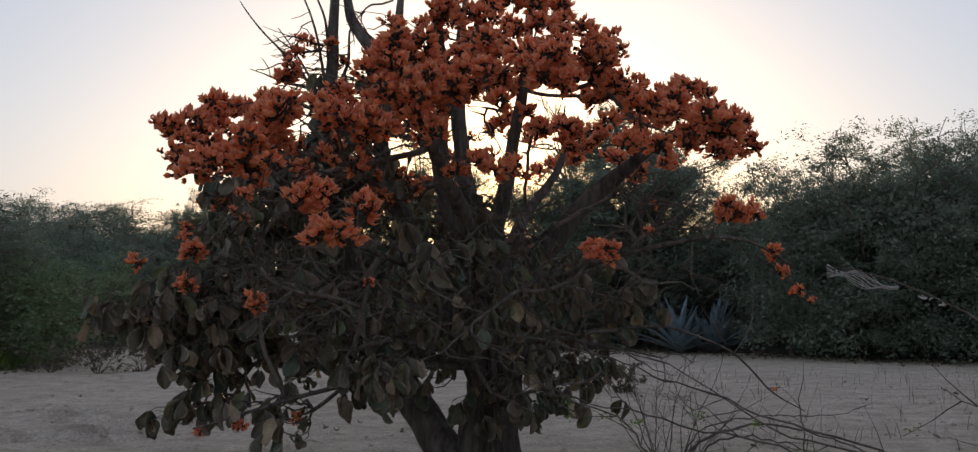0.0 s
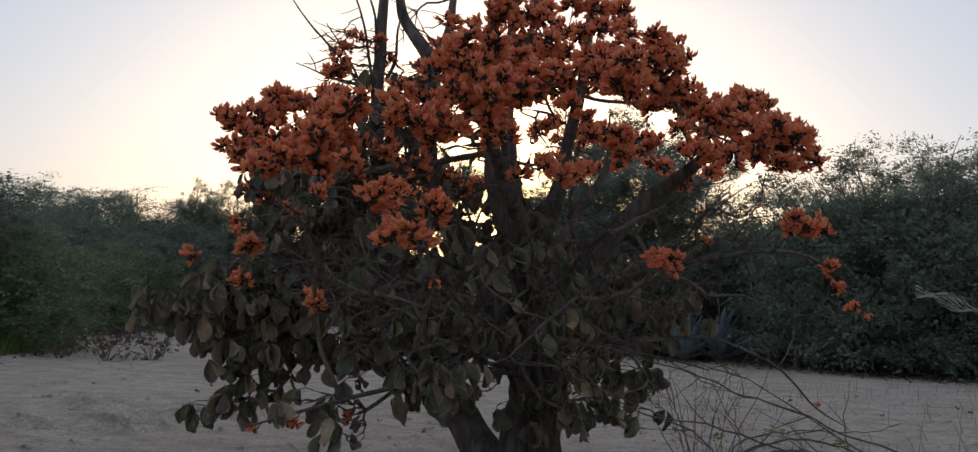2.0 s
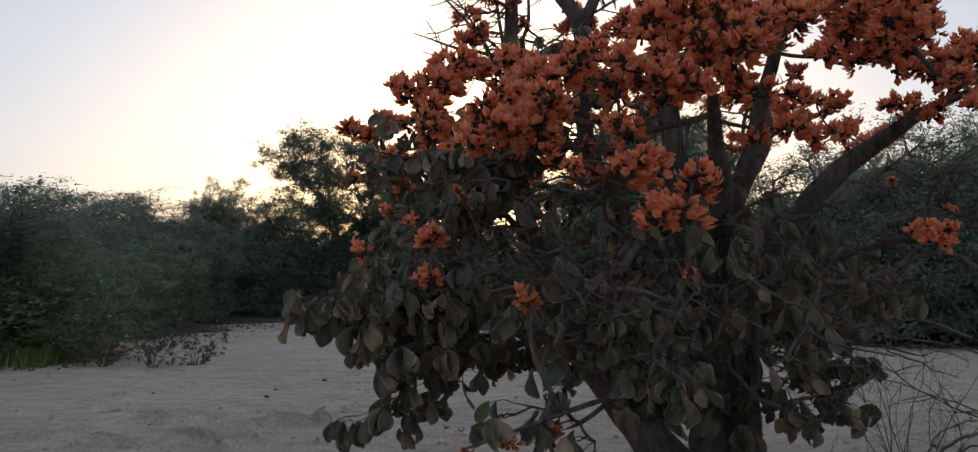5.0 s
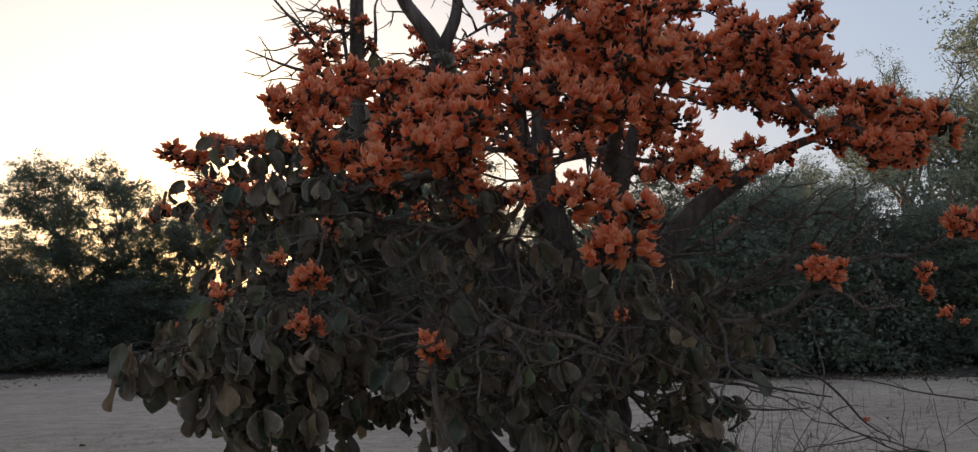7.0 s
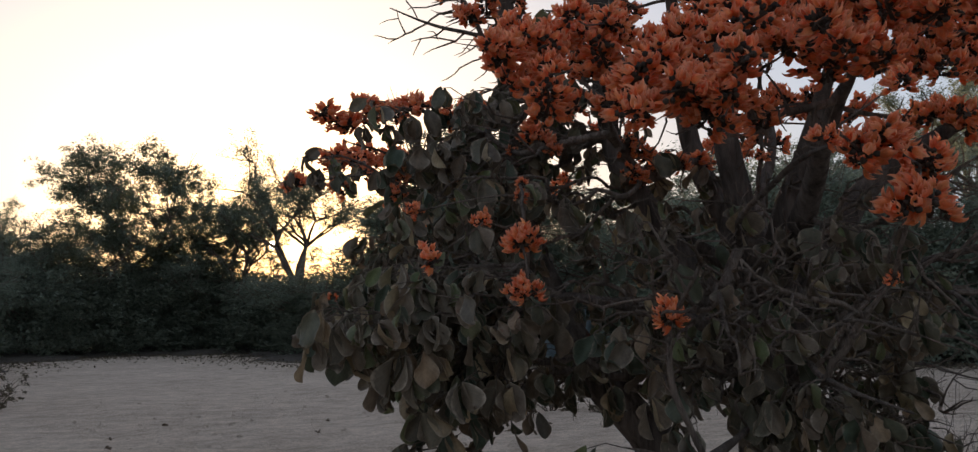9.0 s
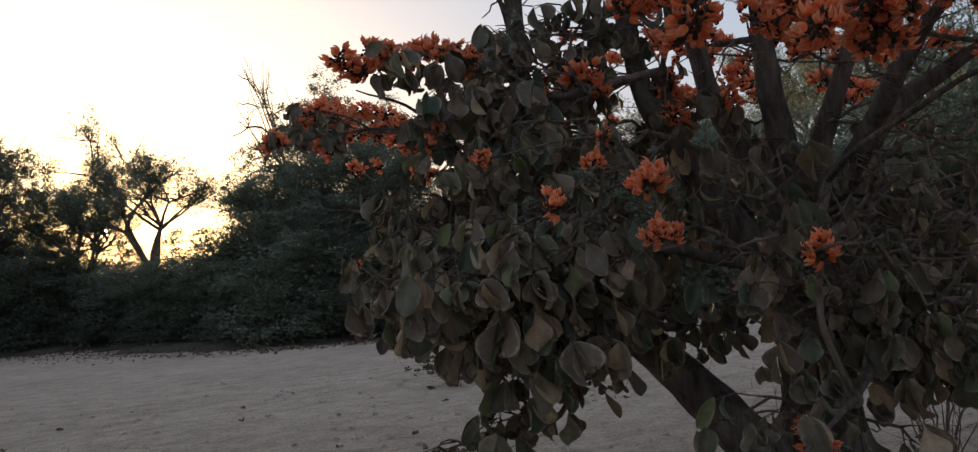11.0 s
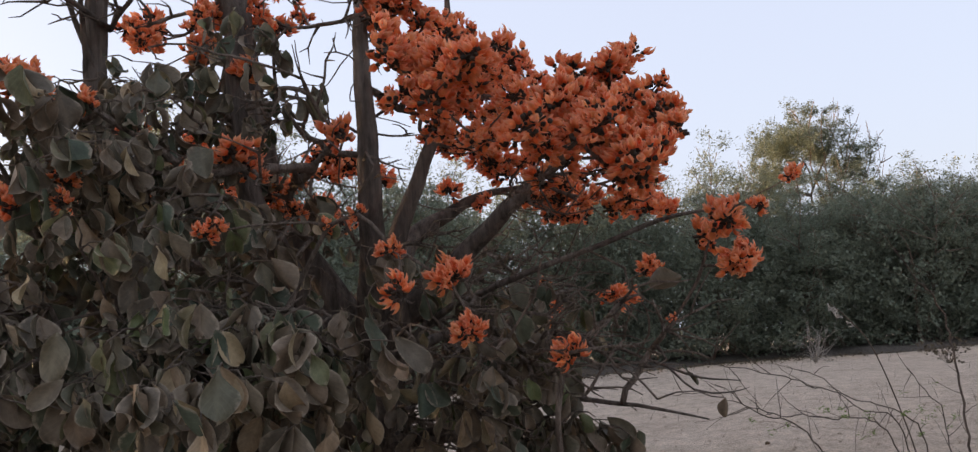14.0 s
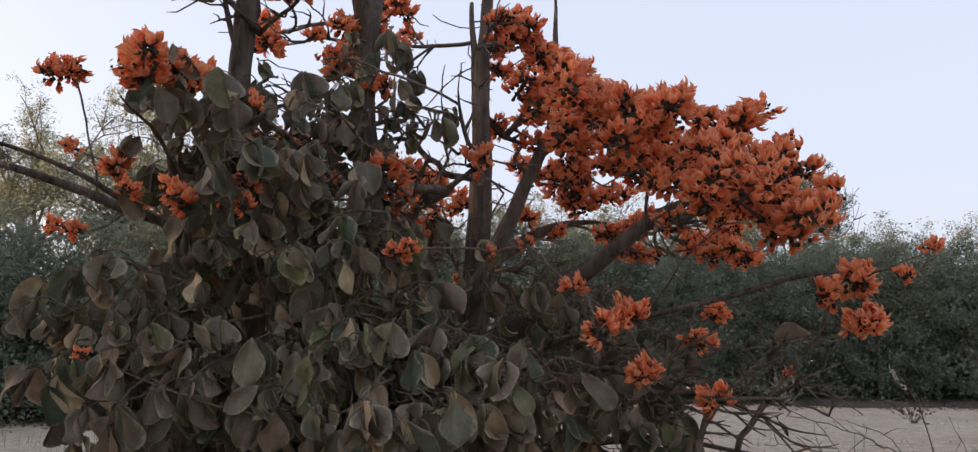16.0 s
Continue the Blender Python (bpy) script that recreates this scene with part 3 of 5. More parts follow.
def reach(target, sag=0.05, wob=0.012, step=0.05):
    """Grows a twig from the nearest wood to the target; returns its last direction."""
    arr = np.array(nodes_xyz)
    d = np.linalg.norm(arr - target, axis=1)
    axis_n = np.hypot(arr[:, 0], arr[:, 1] - 4.74)
    axis_t = math.hypot(target[0], target[1] - 4.74)
    cost = d + 0.9 * np.maximum(0, axis_n - axis_t + 0.12) + 0.5 * np.maximum(0, arr[:, 2] - target[2] - 0.05)
    i = int(np.argmin(cost))
    a = arr[i]
    n = max(2, int(d[i] / step))
    chain = [i]
    drift = np.zeros(3)
    bow = np.array([0, 0, -sag * d[i] * 2]) + tree_rng.normal(0, 0.14 * d[i], 3)
    for k in range(1, n + 1):
        t = k / n
        p = a + (target - a) * t + bow * 4 * t * (1 - t) * 0.5
        drift = 0.8 * drift + tree_rng.normal(0, wob * 0.5, 3)
        if k < n:
            p = p + drift * (1 - t)
        nodes_xyz.append(p)
        nodes_up.append(chain[-1])
        nodes_w.append(0)
        chain.append(len(nodes_xyz) - 1)
    chains.append(chain)
    q = chain[-1]
    while q >= 0:
        nodes_w[q] += 1
        q = nodes_up[q]
    v = nodes_xyz[chain[-1]] - nodes_xyz[chain[-2]]
    return v / (np.linalg.norm(v) + 1e-9)


flower_spots, flower_size, lone, leaf_spots, bare_spots = [], [], [], [], []


def bloom(x, y, z, rx, ry, rz, n, size=1.0):
    """n flower clusters, of a size, spread over a bough tip."""
    for _ in range(n):
        u = unit(tree_rng) * tree_rng.uniform(0.35, 1.0)
        flower_spots.append(np.array([x + u[0] * rx, y + u[1] * ry, z - 0.05 + u[2] * rz]))
        flower_size.append(size)
        lone.append(n < 5)


def leafage(x, y, z, rx, ry, rz, n):
    for _ in range(n):
        u = unit(tree_rng) * tree_rng.uniform(0.3, 1.0) ** 0.6
        leaf_spots.append(np.array([x + u[0] * rx, y + u[1] * ry, z + u[2] * rz]))


def bare(x, y, z, rx, ry, rz, n):
    for _ in range(n):
        u = unit(tree_rng) * tree_rng.uniform(0.3, 1.0)
        bare_spots.append(np.array([x + u[0] * rx, y + u[1] * ry, z + u[2] * rz]))


# flowers: the left front, the front dome, the right, the back and the top
bloom(-1.33, 3.80, 1.97, 0.18, 0.18, 0.08, 7)
bloom(-1.15, 3.90, 2.05, 0.22, 0.25, 0.1, 11)
bloom(-0.95, 3.60, 1.92, 0.2, 0.2, 0.1, 10)
bloom(-1.05, 3.4, 1.74, 0.16, 0.16, 0.08, 6)
bloom(-0.62, 3.12, 1.56, 0.09, 0.09, 0.05, 3)
bloom(-0.57, 3.12, 1.46, 0.08, 0.08, 0.05, 3)
bloom(-0.58, 3.45, 1.93, 0.26, 0.18, 0.1, 10)
bloom(-0.25, 3.58, 2.09, 0.26, 0.2, 0.12, 12)
bloom(0.15, 3.62, 2.2, 0.26, 0.2, 0.12, 12)
bloom(0.42, 3.80, 2.30, 0.25, 0.25, 0.15, 11)
bloom(-0.35, 3.90, 2.15, 0.3, 0.2, 0.15, 8)
bloom(0.68, 4.38, 2.25, 0.22, 0.25, 0.15, 12)
bloom(0.86, 3.75, 2.02, 0.22, 0.22, 0.12, 7)
bloom(1.08, 4.00, 1.93, 0.16, 0.2, 0.12, 7)
bloom(0.62, 3.52, 1.97, 0.15, 0.15, 0.1, 4)
bloom(0.1, 4.35, 2.4, 0.35, 0.3, 0.2, 11)
bloom(-0.32, 3.45, 1.86, 0.14, 0.12, 0.06, 3)
bloom(0.05, 3.45, 1.76, 0.1, 0.1, 0.05, 1)
bloom(-0.85, 4.0, 2.1, 0.25, 0.15, 0.1, 6)
bloom(0.45, 4.95, 2.15, 0.28, 0.3, 0.15, 9)
bloom(-0.62, 4.95, 2.45, 0.2, 0.2, 0.3, 8)
bloom(-1.78, 5.10, 2.06, 0.08, 0.08, 0.05, 3)
bloom(-1.55, 5.15, 2.12, 0.18, 0.12, 0.06, 7, 0.9)
bloom(-1.7, 6.08, 2.04, 0.15, 0.15, 0.08, 5)
bloom(-1.38, 6.42, 2.12, 0.24, 0.2, 0.1, 9)
bloom(-1.05, 6.58, 2.02, 0.2, 0.2, 0.1, 6)
bloom(-1.28, 6.7, 1.9, 0.1, 0.1, 0.05, 3, 0.8)
bloom(-1.35, 5.18, 2.08, 0.22, 0.15, 0.1, 3, 0.85)
bloom(-1.5, 5.55, 1.9, 0.25, 0.2, 0.1, 3, 0.75)
bloom(-2.0, 5.88, 1.91, 0.1, 0.12, 0.06, 1)
bloom(-1.3, 5.6, 1.72, 0.2, 0.15, 0.08, 2, 0.7)
bloom(-1.2, 4.98, 2.53, 0.12, 0.1, 0.06, 3)
bloom(-0.42, 5.4, 2.72, 0.25, 0.2, 0.2, 6)
bloom(-0.1, 5.0, 2.85, 0.35, 0.3, 0.2, 6)
bloom(-0.95, 6.05, 2.38, 0.1, 0.1, 0.05, 3)
bloom(0.3, 5.9, 2.2, 0.6, 0.3, 0.2, 8)
bloom(-1.2, 3.62, 1.82, 0.25, 0.18, 0.08, 5)
bloom(-0.9, 4.6, 1.95, 0.35, 0.35, 0.2, 3)
bloom(-0.5, 4.0, 2.0, 0.3, 0.25, 0.12, 3)
bloom(-1.5, 5.0, 1.75, 0.25, 0.2, 0.12, 2, 0.6)
bloom(0.9, 4.3, 2.02, 0.25, 0.3, 0.12, 3)
bloom(0.5, 4.05, 2.2, 0.3, 0.3, 0.15, 6)
bloom(0.0, 4.0, 2.15, 0.3, 0.3, 0.15, 4)
bloom(-0.8, 3.65, 1.8, 0.25, 0.2, 0.1, 3)
bloom(-1.6, 5.3, 1.72, 0.3, 0.25, 0.08, 3, 0.7)
bloom(0.15, 4.15, 2.46, 0.4, 0.25, 0.1, 8)
bloom(-0.4, 4.2, 2.38, 0.35, 0.25, 0.1, 6)
bloom(-0.1, 3.48, 2.0, 0.3, 0.15, 0.1, 3)
bloom(-0.97, 3.33, 1.76, 0.14, 0.14, 0.07, 4)
bloom(-0.15, 4.45, 2.64, 0.38, 0.25, 0.1, 9)
bloom(0.95, 5.2, 2.1, 0.4, 0.4, 0.15, 5)
bloom(0.3, 5.6, 2.3, 0.5, 0.3, 0.2, 8)
bloom(-0.45, 3.55, 2.2, 0.25, 0.15, 0.06, 6)
bloom(-0.28, 3.34, 2.05, 0.16, 0.12, 0.06, 5)
bloom(0.1, 4.5, 2.75, 0.3, 0.25, 0.12, 6)
bloom(0.6, 4.25, 2.42, 0.22, 0.2, 0.1, 5)
bloom(0.3, 4.35, 2.7, 0.22, 0.2, 0.1, 4)
bloom(-1.05, 5.2, 2.75, 0.3, 0.2, 0.2, 5, 0.8)
bloom(-1.0, 5.0, 1.9, 0.4, 0.35, 0.3, 3, 0.5)
bloom(-0.75, 5.4, 2.2, 0.4, 0.3, 0.25, 6, 0.65)
bloom(-0.45, 4.72, 1.88, 0.25, 0.25, 0.15, 6, 0.8)
# single low clusters
bloom(-1.33, 3.86, 1.41, 0.02, 0.02, 0.02, 2, 0.8)
bloom(-1.35, 3.81, 1.25, 0.02, 0.02, 0.02, 2, 0.8)
bloom(-1.61, 3.93, 1.36, 0.01, 0.01, 0.01, 1, 0.7)
bloom(-0.98, 3.64, 1.17, 0.03, 0.02, 0.02, 2, 0.8)
bloom(-0.47, 3.2, 1.56, 0.06, 0.05, 0.04, 2)
bloom(-0.45, 3.35, 1.26, 0.01, 0.01, 0.01, 1, 0.4)
bloom(0.50, 3.64, 1.40, 0.08, 0.05, 0.04, 3)
bloom(0.77, 4.06, 1.52, 0.03, 0.03, 0.02, 1, 0.55)
bloom(1.02, 3.55, 1.55, 0.1, 0.06, 0.05, 4)
bloom(1.37, 4.13, 1.43, 0.03, 0.03, 0.02, 2, 0.7)
bloom(1.43, 4.18, 1.33, 0.02, 0.02, 0.02, 2, 0.65)
bloom(1.49, 4.14, 1.24, 0.01, 0.01, 0.01, 1, 0.55)
bloom(1.55, 4.1, 1.19, 0.01, 0.01, 0.01, 1, 0.35)
bloom(-0.87, 3.89, 0.67, 0.01, 0.01, 0.01, 1, 0.7)
bloom(-1.05, 3.67, 0.67, 0.01, 0.01, 0.01, 1, 0.75)
bloom(-1.2, 3.62, 0.64, 0.01, 0.01, 0.01, 1, 0.4)
bloom(-1.42, 4.00, 1.48, 0.02, 0.02, 0.02, 1, 0.5)
bloom(-1.80, 5.20, 1.3, 0.02, 0.02, 0.02, 1, 0.4)
bloom(-0.75, 2.92, 1.67, 0.01, 0.01, 0.01, 1, 0.7)
bloom(-0.87, 3.05, 1.57, 0.01, 0.01, 0.01, 1, 0.55)
bloom(1.6, 4.84, 0.7, 0.01, 0.01, 0.01, 1, 0.3)
bloom(-1.25, 4.25, 1.62, 0.1, 0.1, 0.05, 2, 0.5)
bloom(-1.6, 4.45, 1.55, 0.06, 0.06, 0.05, 2, 0.5)
bloom(-0.75, 5.65, 1.95, 0.3, 0.2, 0.12, 6, 0.7)
bloom(0.2, 5.05, 1.93, 0.08, 0.08, 0.05, 2, 0.7)
bloom(0.97, 4.95, 1.76, 0.02, 0.02, 0.02, 1, 0.5)
bloom(0.93, 4.18, 2.2, 0.2, 0.2, 0.1, 8)
bloom(1.14, 3.95, 2.0, 0.12, 0.18, 0.12, 6)
bloom(0.86, 3.6, 1.92, 0.18, 0.15, 0.1, 4)
bloom(0.6, 3.42, 1.82, 0.12, 0.1, 0.06, 3)
bloom(-0.05, 3.62, 1.76, 0.12, 0.12, 0.05, 4)
bloom(0.28, 3.4, 2.12, 0.2, 0.15, 0.1, 5)
bloom(0.12, 5.1, 2.85, 0.25, 0.25, 0.15, 5)
bloom(-0.2, 5.6, 2.82, 0.25, 0.2, 0.15, 4)
bloom(-1.76, 5.95, 1.86, 0.2, 0.12, 0.07, 2, 0.8)

# leaves: the dense left skirt, the front skirt, the low boughs and the right tufts
leafage(-1.4, 4.48, 1.15, 0.36, 0.44, 0.23, 225)
leafage(-1.45, 5.05, 1.18, 0.36, 0.4, 0.24, 130)
leafage(-1.4, 4.55, 1.16, 0.25, 0.28, 0.24, 80)
leafage(-0.75, 3.95, 1.12, 0.35, 0.25, 0.18, 18)
leafage(-0.98, 3.85, 0.72, 0.25, 0.15, 0.1, 12)
leafage(-0.75, 3.6, 0.62, 0.1, 0.1, 0.06, 5)
leafage(-0.6, 3.9, 0.85, 0.3, 0.2, 0.12, 12)
leafage(-1.42, 4.5, 0.93, 0.28, 0.33, 0.08, 48)
leafage(-0.2, 3.95, 1.2, 0.4, 0.3, 0.24, 24)
leafage(0.15, 4.25, 1.15, 0.3, 0.25, 0.22, 26)
leafage(0.48, 4.7, 0.82, 0.22, 0.1, 0.06, 24)
leafage(0.68, 4.7, 0.63, 0.01, 0.01, 0.01, 1)
leafage(0.3, 5.35, 0.52, 0.01, 0.01, 0.01, 1)
leafage(-1.3, 4.5, 0.78, 0.12, 0.1, 0.1, 14)
leafage(-1.46, 4.58, 0.65, 0.12, 0.1, 0.07, 13)
leafage(-1.66, 4.72, 0.55, 0.12, 0.1, 0.05, 9)
leafage(-1.2, 5.15, 1.92, 0.3, 0.3, 0.15, 20)
leafage(-0.95, 4.95, 0.93, 0.4, 0.3, 0.12, 60)
leafage(-1.75, 4.4, 1.12, 0.12, 0.2, 0.1, 20)
leafage(-0.35, 4.9, 1.7, 0.35, 0.3, 0.2, 25)
leafage(0.22, 4.3, 0.78, 0.28, 0.22, 0.2, 34)
for p in ((-0.45, 4.1, 0.84), (-0.44, 4.0, 0.86), (-0.42, 3.92, 0.82), (-0.38, 3.88, 0.89), (-0.48, 3.8, 0.83)):
    leafage(*p, 0.07, 0.05, 0.03, 8)
leafage(-0.45, 3.78, 0.87, 0.08, 0.1, 0.05, 20)
leafage(-0.46, 3.62, 0.85, 0.03, 0.03, 0.02, 3)
leafage(-0.98, 5.12, 2.02, 0.36, 0.32, 0.28, 62)
leafage(-0.66, 4.85, 2.25, 0.32, 0.28, 0.28, 40)
leafage(-1.28, 5.05, 1.82, 0.28, 0.3, 0.18, 34)
leafage(-1.5, 5.14, 2.03, 0.14, 0.1, 0.06, 9)
leafage(-1.4, 5.35, 1.38, 0.28, 0.28, 0.2, 60)
leafage(-1.72, 5.85, 1.95, 0.2, 0.12, 0.06, 14)
leafage(-0.5, 4.3, 1.45, 0.5, 0.35, 0.2, 18)
leafage(-1.2, 4.75, 1.58, 0.45, 0.4, 0.2, 56)
leafage(-0.4, 5.2, 1.35, 0.6, 0.4, 0.35, 67)
leafage(-0.85, 5.25, 1.85, 0.4, 0.3, 0.28, 30)
leafage(-0.45, 4.85, 0.95, 0.3, 0.25, 0.18, 34)
leafage(0.5, 5.0, 1.2, 0.5, 0.45, 0.3, 72)
leafage(-1.15, 5.05, 1.7, 0.4, 0.35, 0.22, 40)
leafage(-0.6, 4.95, 1.9, 0.4, 0.35, 0.28, 22)
leafage(-1.05, 5.0, 1.95, 0.4, 0.4, 0.25, 12)
leafage(-0.05, 4.3, 1.45, 0.45, 0.25, 0.25, 14)
leafage(-0.02, 4.46, 0.66, 0.16, 0.06, 0.14, 9)
leafage(-0.3, 4.35, 0.95, 0.3, 0.2, 0.22, 20)
leafage(-0.55, 4.0, 1.05, 0.3, 0.2, 0.2, 24)
bare(-0.7, 3.9, 1.05, 0.3, 0.3, 0.28, 90)
bare(0.0, 4.25, 1.5, 0.5, 0.3, 0.3, 70)
bare(-1.15, 5.3, 2.65, 0.35, 0.2, 0.32, 60)
bare(1.53, 4.95, 1.33, 0.02, 0.02, 0.02, 1)
bare(-0.9, 4.7, 2.0, 0.6, 0.5, 0.4, 90)
bare(-0.75, 3.5, 1.2, 0.5, 0.45, 0.3, 110)
bare(-0.4, 3.9, 1.1, 0.45, 0.3, 0.25, 70)
bare(0.3, 3.9, 1.25, 0.8, 0.4, 0.3, 110)
bare(-0.4, 3.7, 1.75, 0.6, 0.35, 0.2, 50)
bare(0.7, 4.0, 1.55, 0.5, 0.4, 0.2, 40)
bare(-0.85, 5.2, 2.6, 0.4, 0.3, 0.4, 25)
bare(-1.2, 5.25, 2.62, 0.32, 0.3, 0.35, 70)
bare(-0.6, 4.5, 2.6, 0.3, 0.3, 0.4, 25)
bare(-0.3, 4.9, 2.5, 0.9, 0.6, 0.5, 45)
bare(-1.45, 5.95, 2.75, 0.1, 0.1, 0.12, 5)
bare(-0.4, 3.6, 1.05, 0.4, 0.25, 0.12, 14)
bare(-0.3, 4.35, 0.95, 0.32, 0.22, 0.28, 50)
bare(-0.95, 4.0, 1.25, 0.35, 0.3, 0.25, 60)
bare(-1.05, 5.2, 2.45, 0.4, 0.3, 0.4, 30)
bare(0.9, 4.2, 1.7, 0.4, 0.4, 0.25, 35)
bare(0.8, 4.5, 0.8, 0.5, 0.3, 0.2, 8)
bare(0.3, 4.2, 0.8, 0.35, 0.3, 0.25, 40)
bare(-0.2, 4.6, 1.9, 0.9, 0.7, 0.4, 70)

order = sorted(range(len(flower_spots)), key=lambda i: np.hypot(flower_spots[i][0], flower_spots[i][1] - 4.74))
# four short round heads, then four longer ones
CLUSTERS = [cluster_mesh(100 + k, 0.06 + 0.013 * k if k < 4 else 0.11 + 0.016 * (k - 4)) for k in range(8)]
cluster_data = [c.mesh("inflorescence", [M_PETAL, M_CALYX]) for c in CLUSTERS]
placed = []
for i in order:
    v = reach(flower_spots[i])
    p = nodes_xyz[-1]
    out = Vector((v[0], v[1], 0.25 * v[2]))
    yaw = math.atan2(out.y, out.x) + tree_rng.uniform(-0.7, 0.7)
    m = Matrix.Translation(p) @ Matrix.Rotation(yaw, 4, "Z") @ Matrix.Rotation(tree_rng.uniform(-0.6, 0.4), 4, "Y") @ Matrix.Rotation(tree_rng.uniform(-0.6, 0.6), 4, "X")
    m = m @ Matrix.Scale(flower_size[i] * tree_rng.uniform(0.85, 1.2), 4) @ Matrix.Translation((-0.05, 0, 0))
    placed.append((p, TREE_IN @ m, tree_rng.integers(0, 4 if lone[i] else 8)))
# the clusters on the side of the tree towards the path are picked apart, those behind it are joined
placed.sort(key=lambda q: (q[0][0] * 0.62 + q[0][1] * 0.78))
for p, m, k in placed[:300]:
    part("inflorescence", cluster_data[k], flame_tree, m=m)
rest = Soup()
for p, m, k in placed[300:]:
    rest.moved(CLUSTERS[k], m)
if rest.v:
    part("bloom", rest.mesh("bloom", [M_PETAL, M_CALYX]), flame_tree, "orange flower clusters on the far boughs", kind="stuff")

for p in bare_spots:
    reach(p, 0.0, 0.016)
order = sorted(range(len(leaf_spots)), key=lambda i: np.hypot(leaf_spots[i][0], leaf_spots[i][1] - 4.74))
LEAVES = [leaf_mesh(300 + k) for k in range(10)]
leaf_data = [c.mesh("leaf", [M_LEAF, M_TWIG]) for c in LEAVES]
hung = []
for i in order:
    v = reach(leaf_spots[i], 0.02)
    p = nodes_xyz[-1]
    yaw = math.atan2(v[1], v[0]) + tree_rng.uniform(-1.2, 1.2)
    m = Matrix.Translation(p) @ Matrix.Rotation(yaw, 4, "Z") @ Matrix.Rotation(tree_rng.uniform(-0.35, 0.7), 4, "Y") @ Matrix.Rotation(tree_rng.uniform(-0.4, 0.4), 4, "X")
    hung.append((p, TREE_IN @ m @ Matrix.Scale(tree_rng.uniform(0.8, 1.2), 4)))
# lone blades at the ends of bare twigs
for k, (x, y, z, long, wide, yaw, dip, roll) in enumerate(((-0.26, 3.21, 0.92, 0.075, 0.042, 0.4, 1.5, 0.0), (-0.66, 3.3, 1.34, 0.13, 0.075, 1.2, 0.15, 1.2), (-0.02, 3.36, 1.04, 0.1, 0.055, -1.0, 1.2, 0.6))):
    reach(np.array([x, y, z]), 0.0)
    blade = Soup()
    m = Matrix.Translation((x, y, z)) @ Matrix.Rotation(yaw, 4, "Z") @ Matrix.Rotation(dip, 4, "Y") @ Matrix.Rotation(roll, 4, "X")
    leaflet(blade, long, wide, TREE_IN @ m, np.random.default_rng(4 + k), 0.4)
    part("leaf", blade.mesh("leaf", [M_LEAF]), flame_tree, "lone dry leaf on a bare twig")
hung.sort(key=lambda q: (q[0][0] * 0.85 + q[0][1] * 0.3))
for k, (p, m) in enumerate(hung[:300]):
    part("leaf", leaf_data[k % 10], flame_tree, m=m)
rest = Soup()
for k, (p, m) in enumerate(hung[300:]):
    rest.moved(LEAVES[k % 10], m)
part("foliage", rest.mesh("foliage", [M_LEAF, M_TWIG]), flame_tree, "dusty grey-green and brown round leaves", kind="stuff")

twigs = Soup()
for ch in chains:
    pts = []
    for q in ch:
        w = max(nodes_w[q], 1) if nodes_up[q] >= 0 else max(nodes_w[ch[1]], 1)
        p = nodes_xyz[q]
        r = min(0.02, 0.0026 * w ** 0.45)
        pts.append(local((p[0], p[1], p[2], r * (0.55 if q == ch[-1] and w <= 1 else 1.0))))
    tube(twigs, pts, 5)
part("twig", twigs.mesh("twig", [M_TWIG]), flame_tree, "tangle of thin grey-brown twigs", kind="stuff")


# ---- trees and bushes round the field ----
def leaf_cloud(rng, centres, radii, per, size, squash=0.75, flat=0.0, slim=1.0):
    """Small blades scattered round many clump centres."""
    n = len(centres) * per
    c = np.repeat(np.array(centres), per, axis=0)
    r = np.repeat(np.array(radii), per)
    off = rng.normal(size=(n, 3))
    off /= np.linalg.norm(off, axis=1)[:, None]
    off *= (rng.random(n) ** 0.75 * r)[:, None]
    off[:, 2] *= squash
    p = c + off
    a = rng.normal(size=(n, 3))
    a[:, 2] *= 0.6 - 0.4 * flat
    a /= np.linalg.norm(a, axis=1)[:, None]
    b = np.cross(a, rng.normal(size=(n, 3)) * (1 - 0.6 * flat) + np.array([0, 0, 2.0 * flat]))
    b /= np.linalg.norm(b, axis=1)[:, None]
    l = (size * rng.uniform(0.6, 1.4, n))[:, None]
    w = l * rng.uniform(0.25, 0.42, n)[:, None] * slim
    v = np.stack([p - a * l * 0.5, p + b * w - a * l * 0.05, p + a * l * 0.5, p - b * w - a * l * 0.05], axis=1).reshape(-1, 3)
    return v, np.arange(n * 4).reshape(-1, 4)


def numpy_mesh(name, v, f, mat):
    me = bpy.data.meshes.new(name)
    me.vertices.add(len(v))
    me.vertices.foreach_set("co", v.astype(np.float32).ravel())
    me.loops.add(f.size)
    me.loops.foreach_set("vertex_index", f.astype(np.int32).ravel())
    me.polygons.add(len(f))
    me.polygons.foreach_set("loop_start", np.arange(0, f.size, 4, dtype=np.int32))
    me.materials.append(mat)
    me.update(calc_edges=True)
    return me


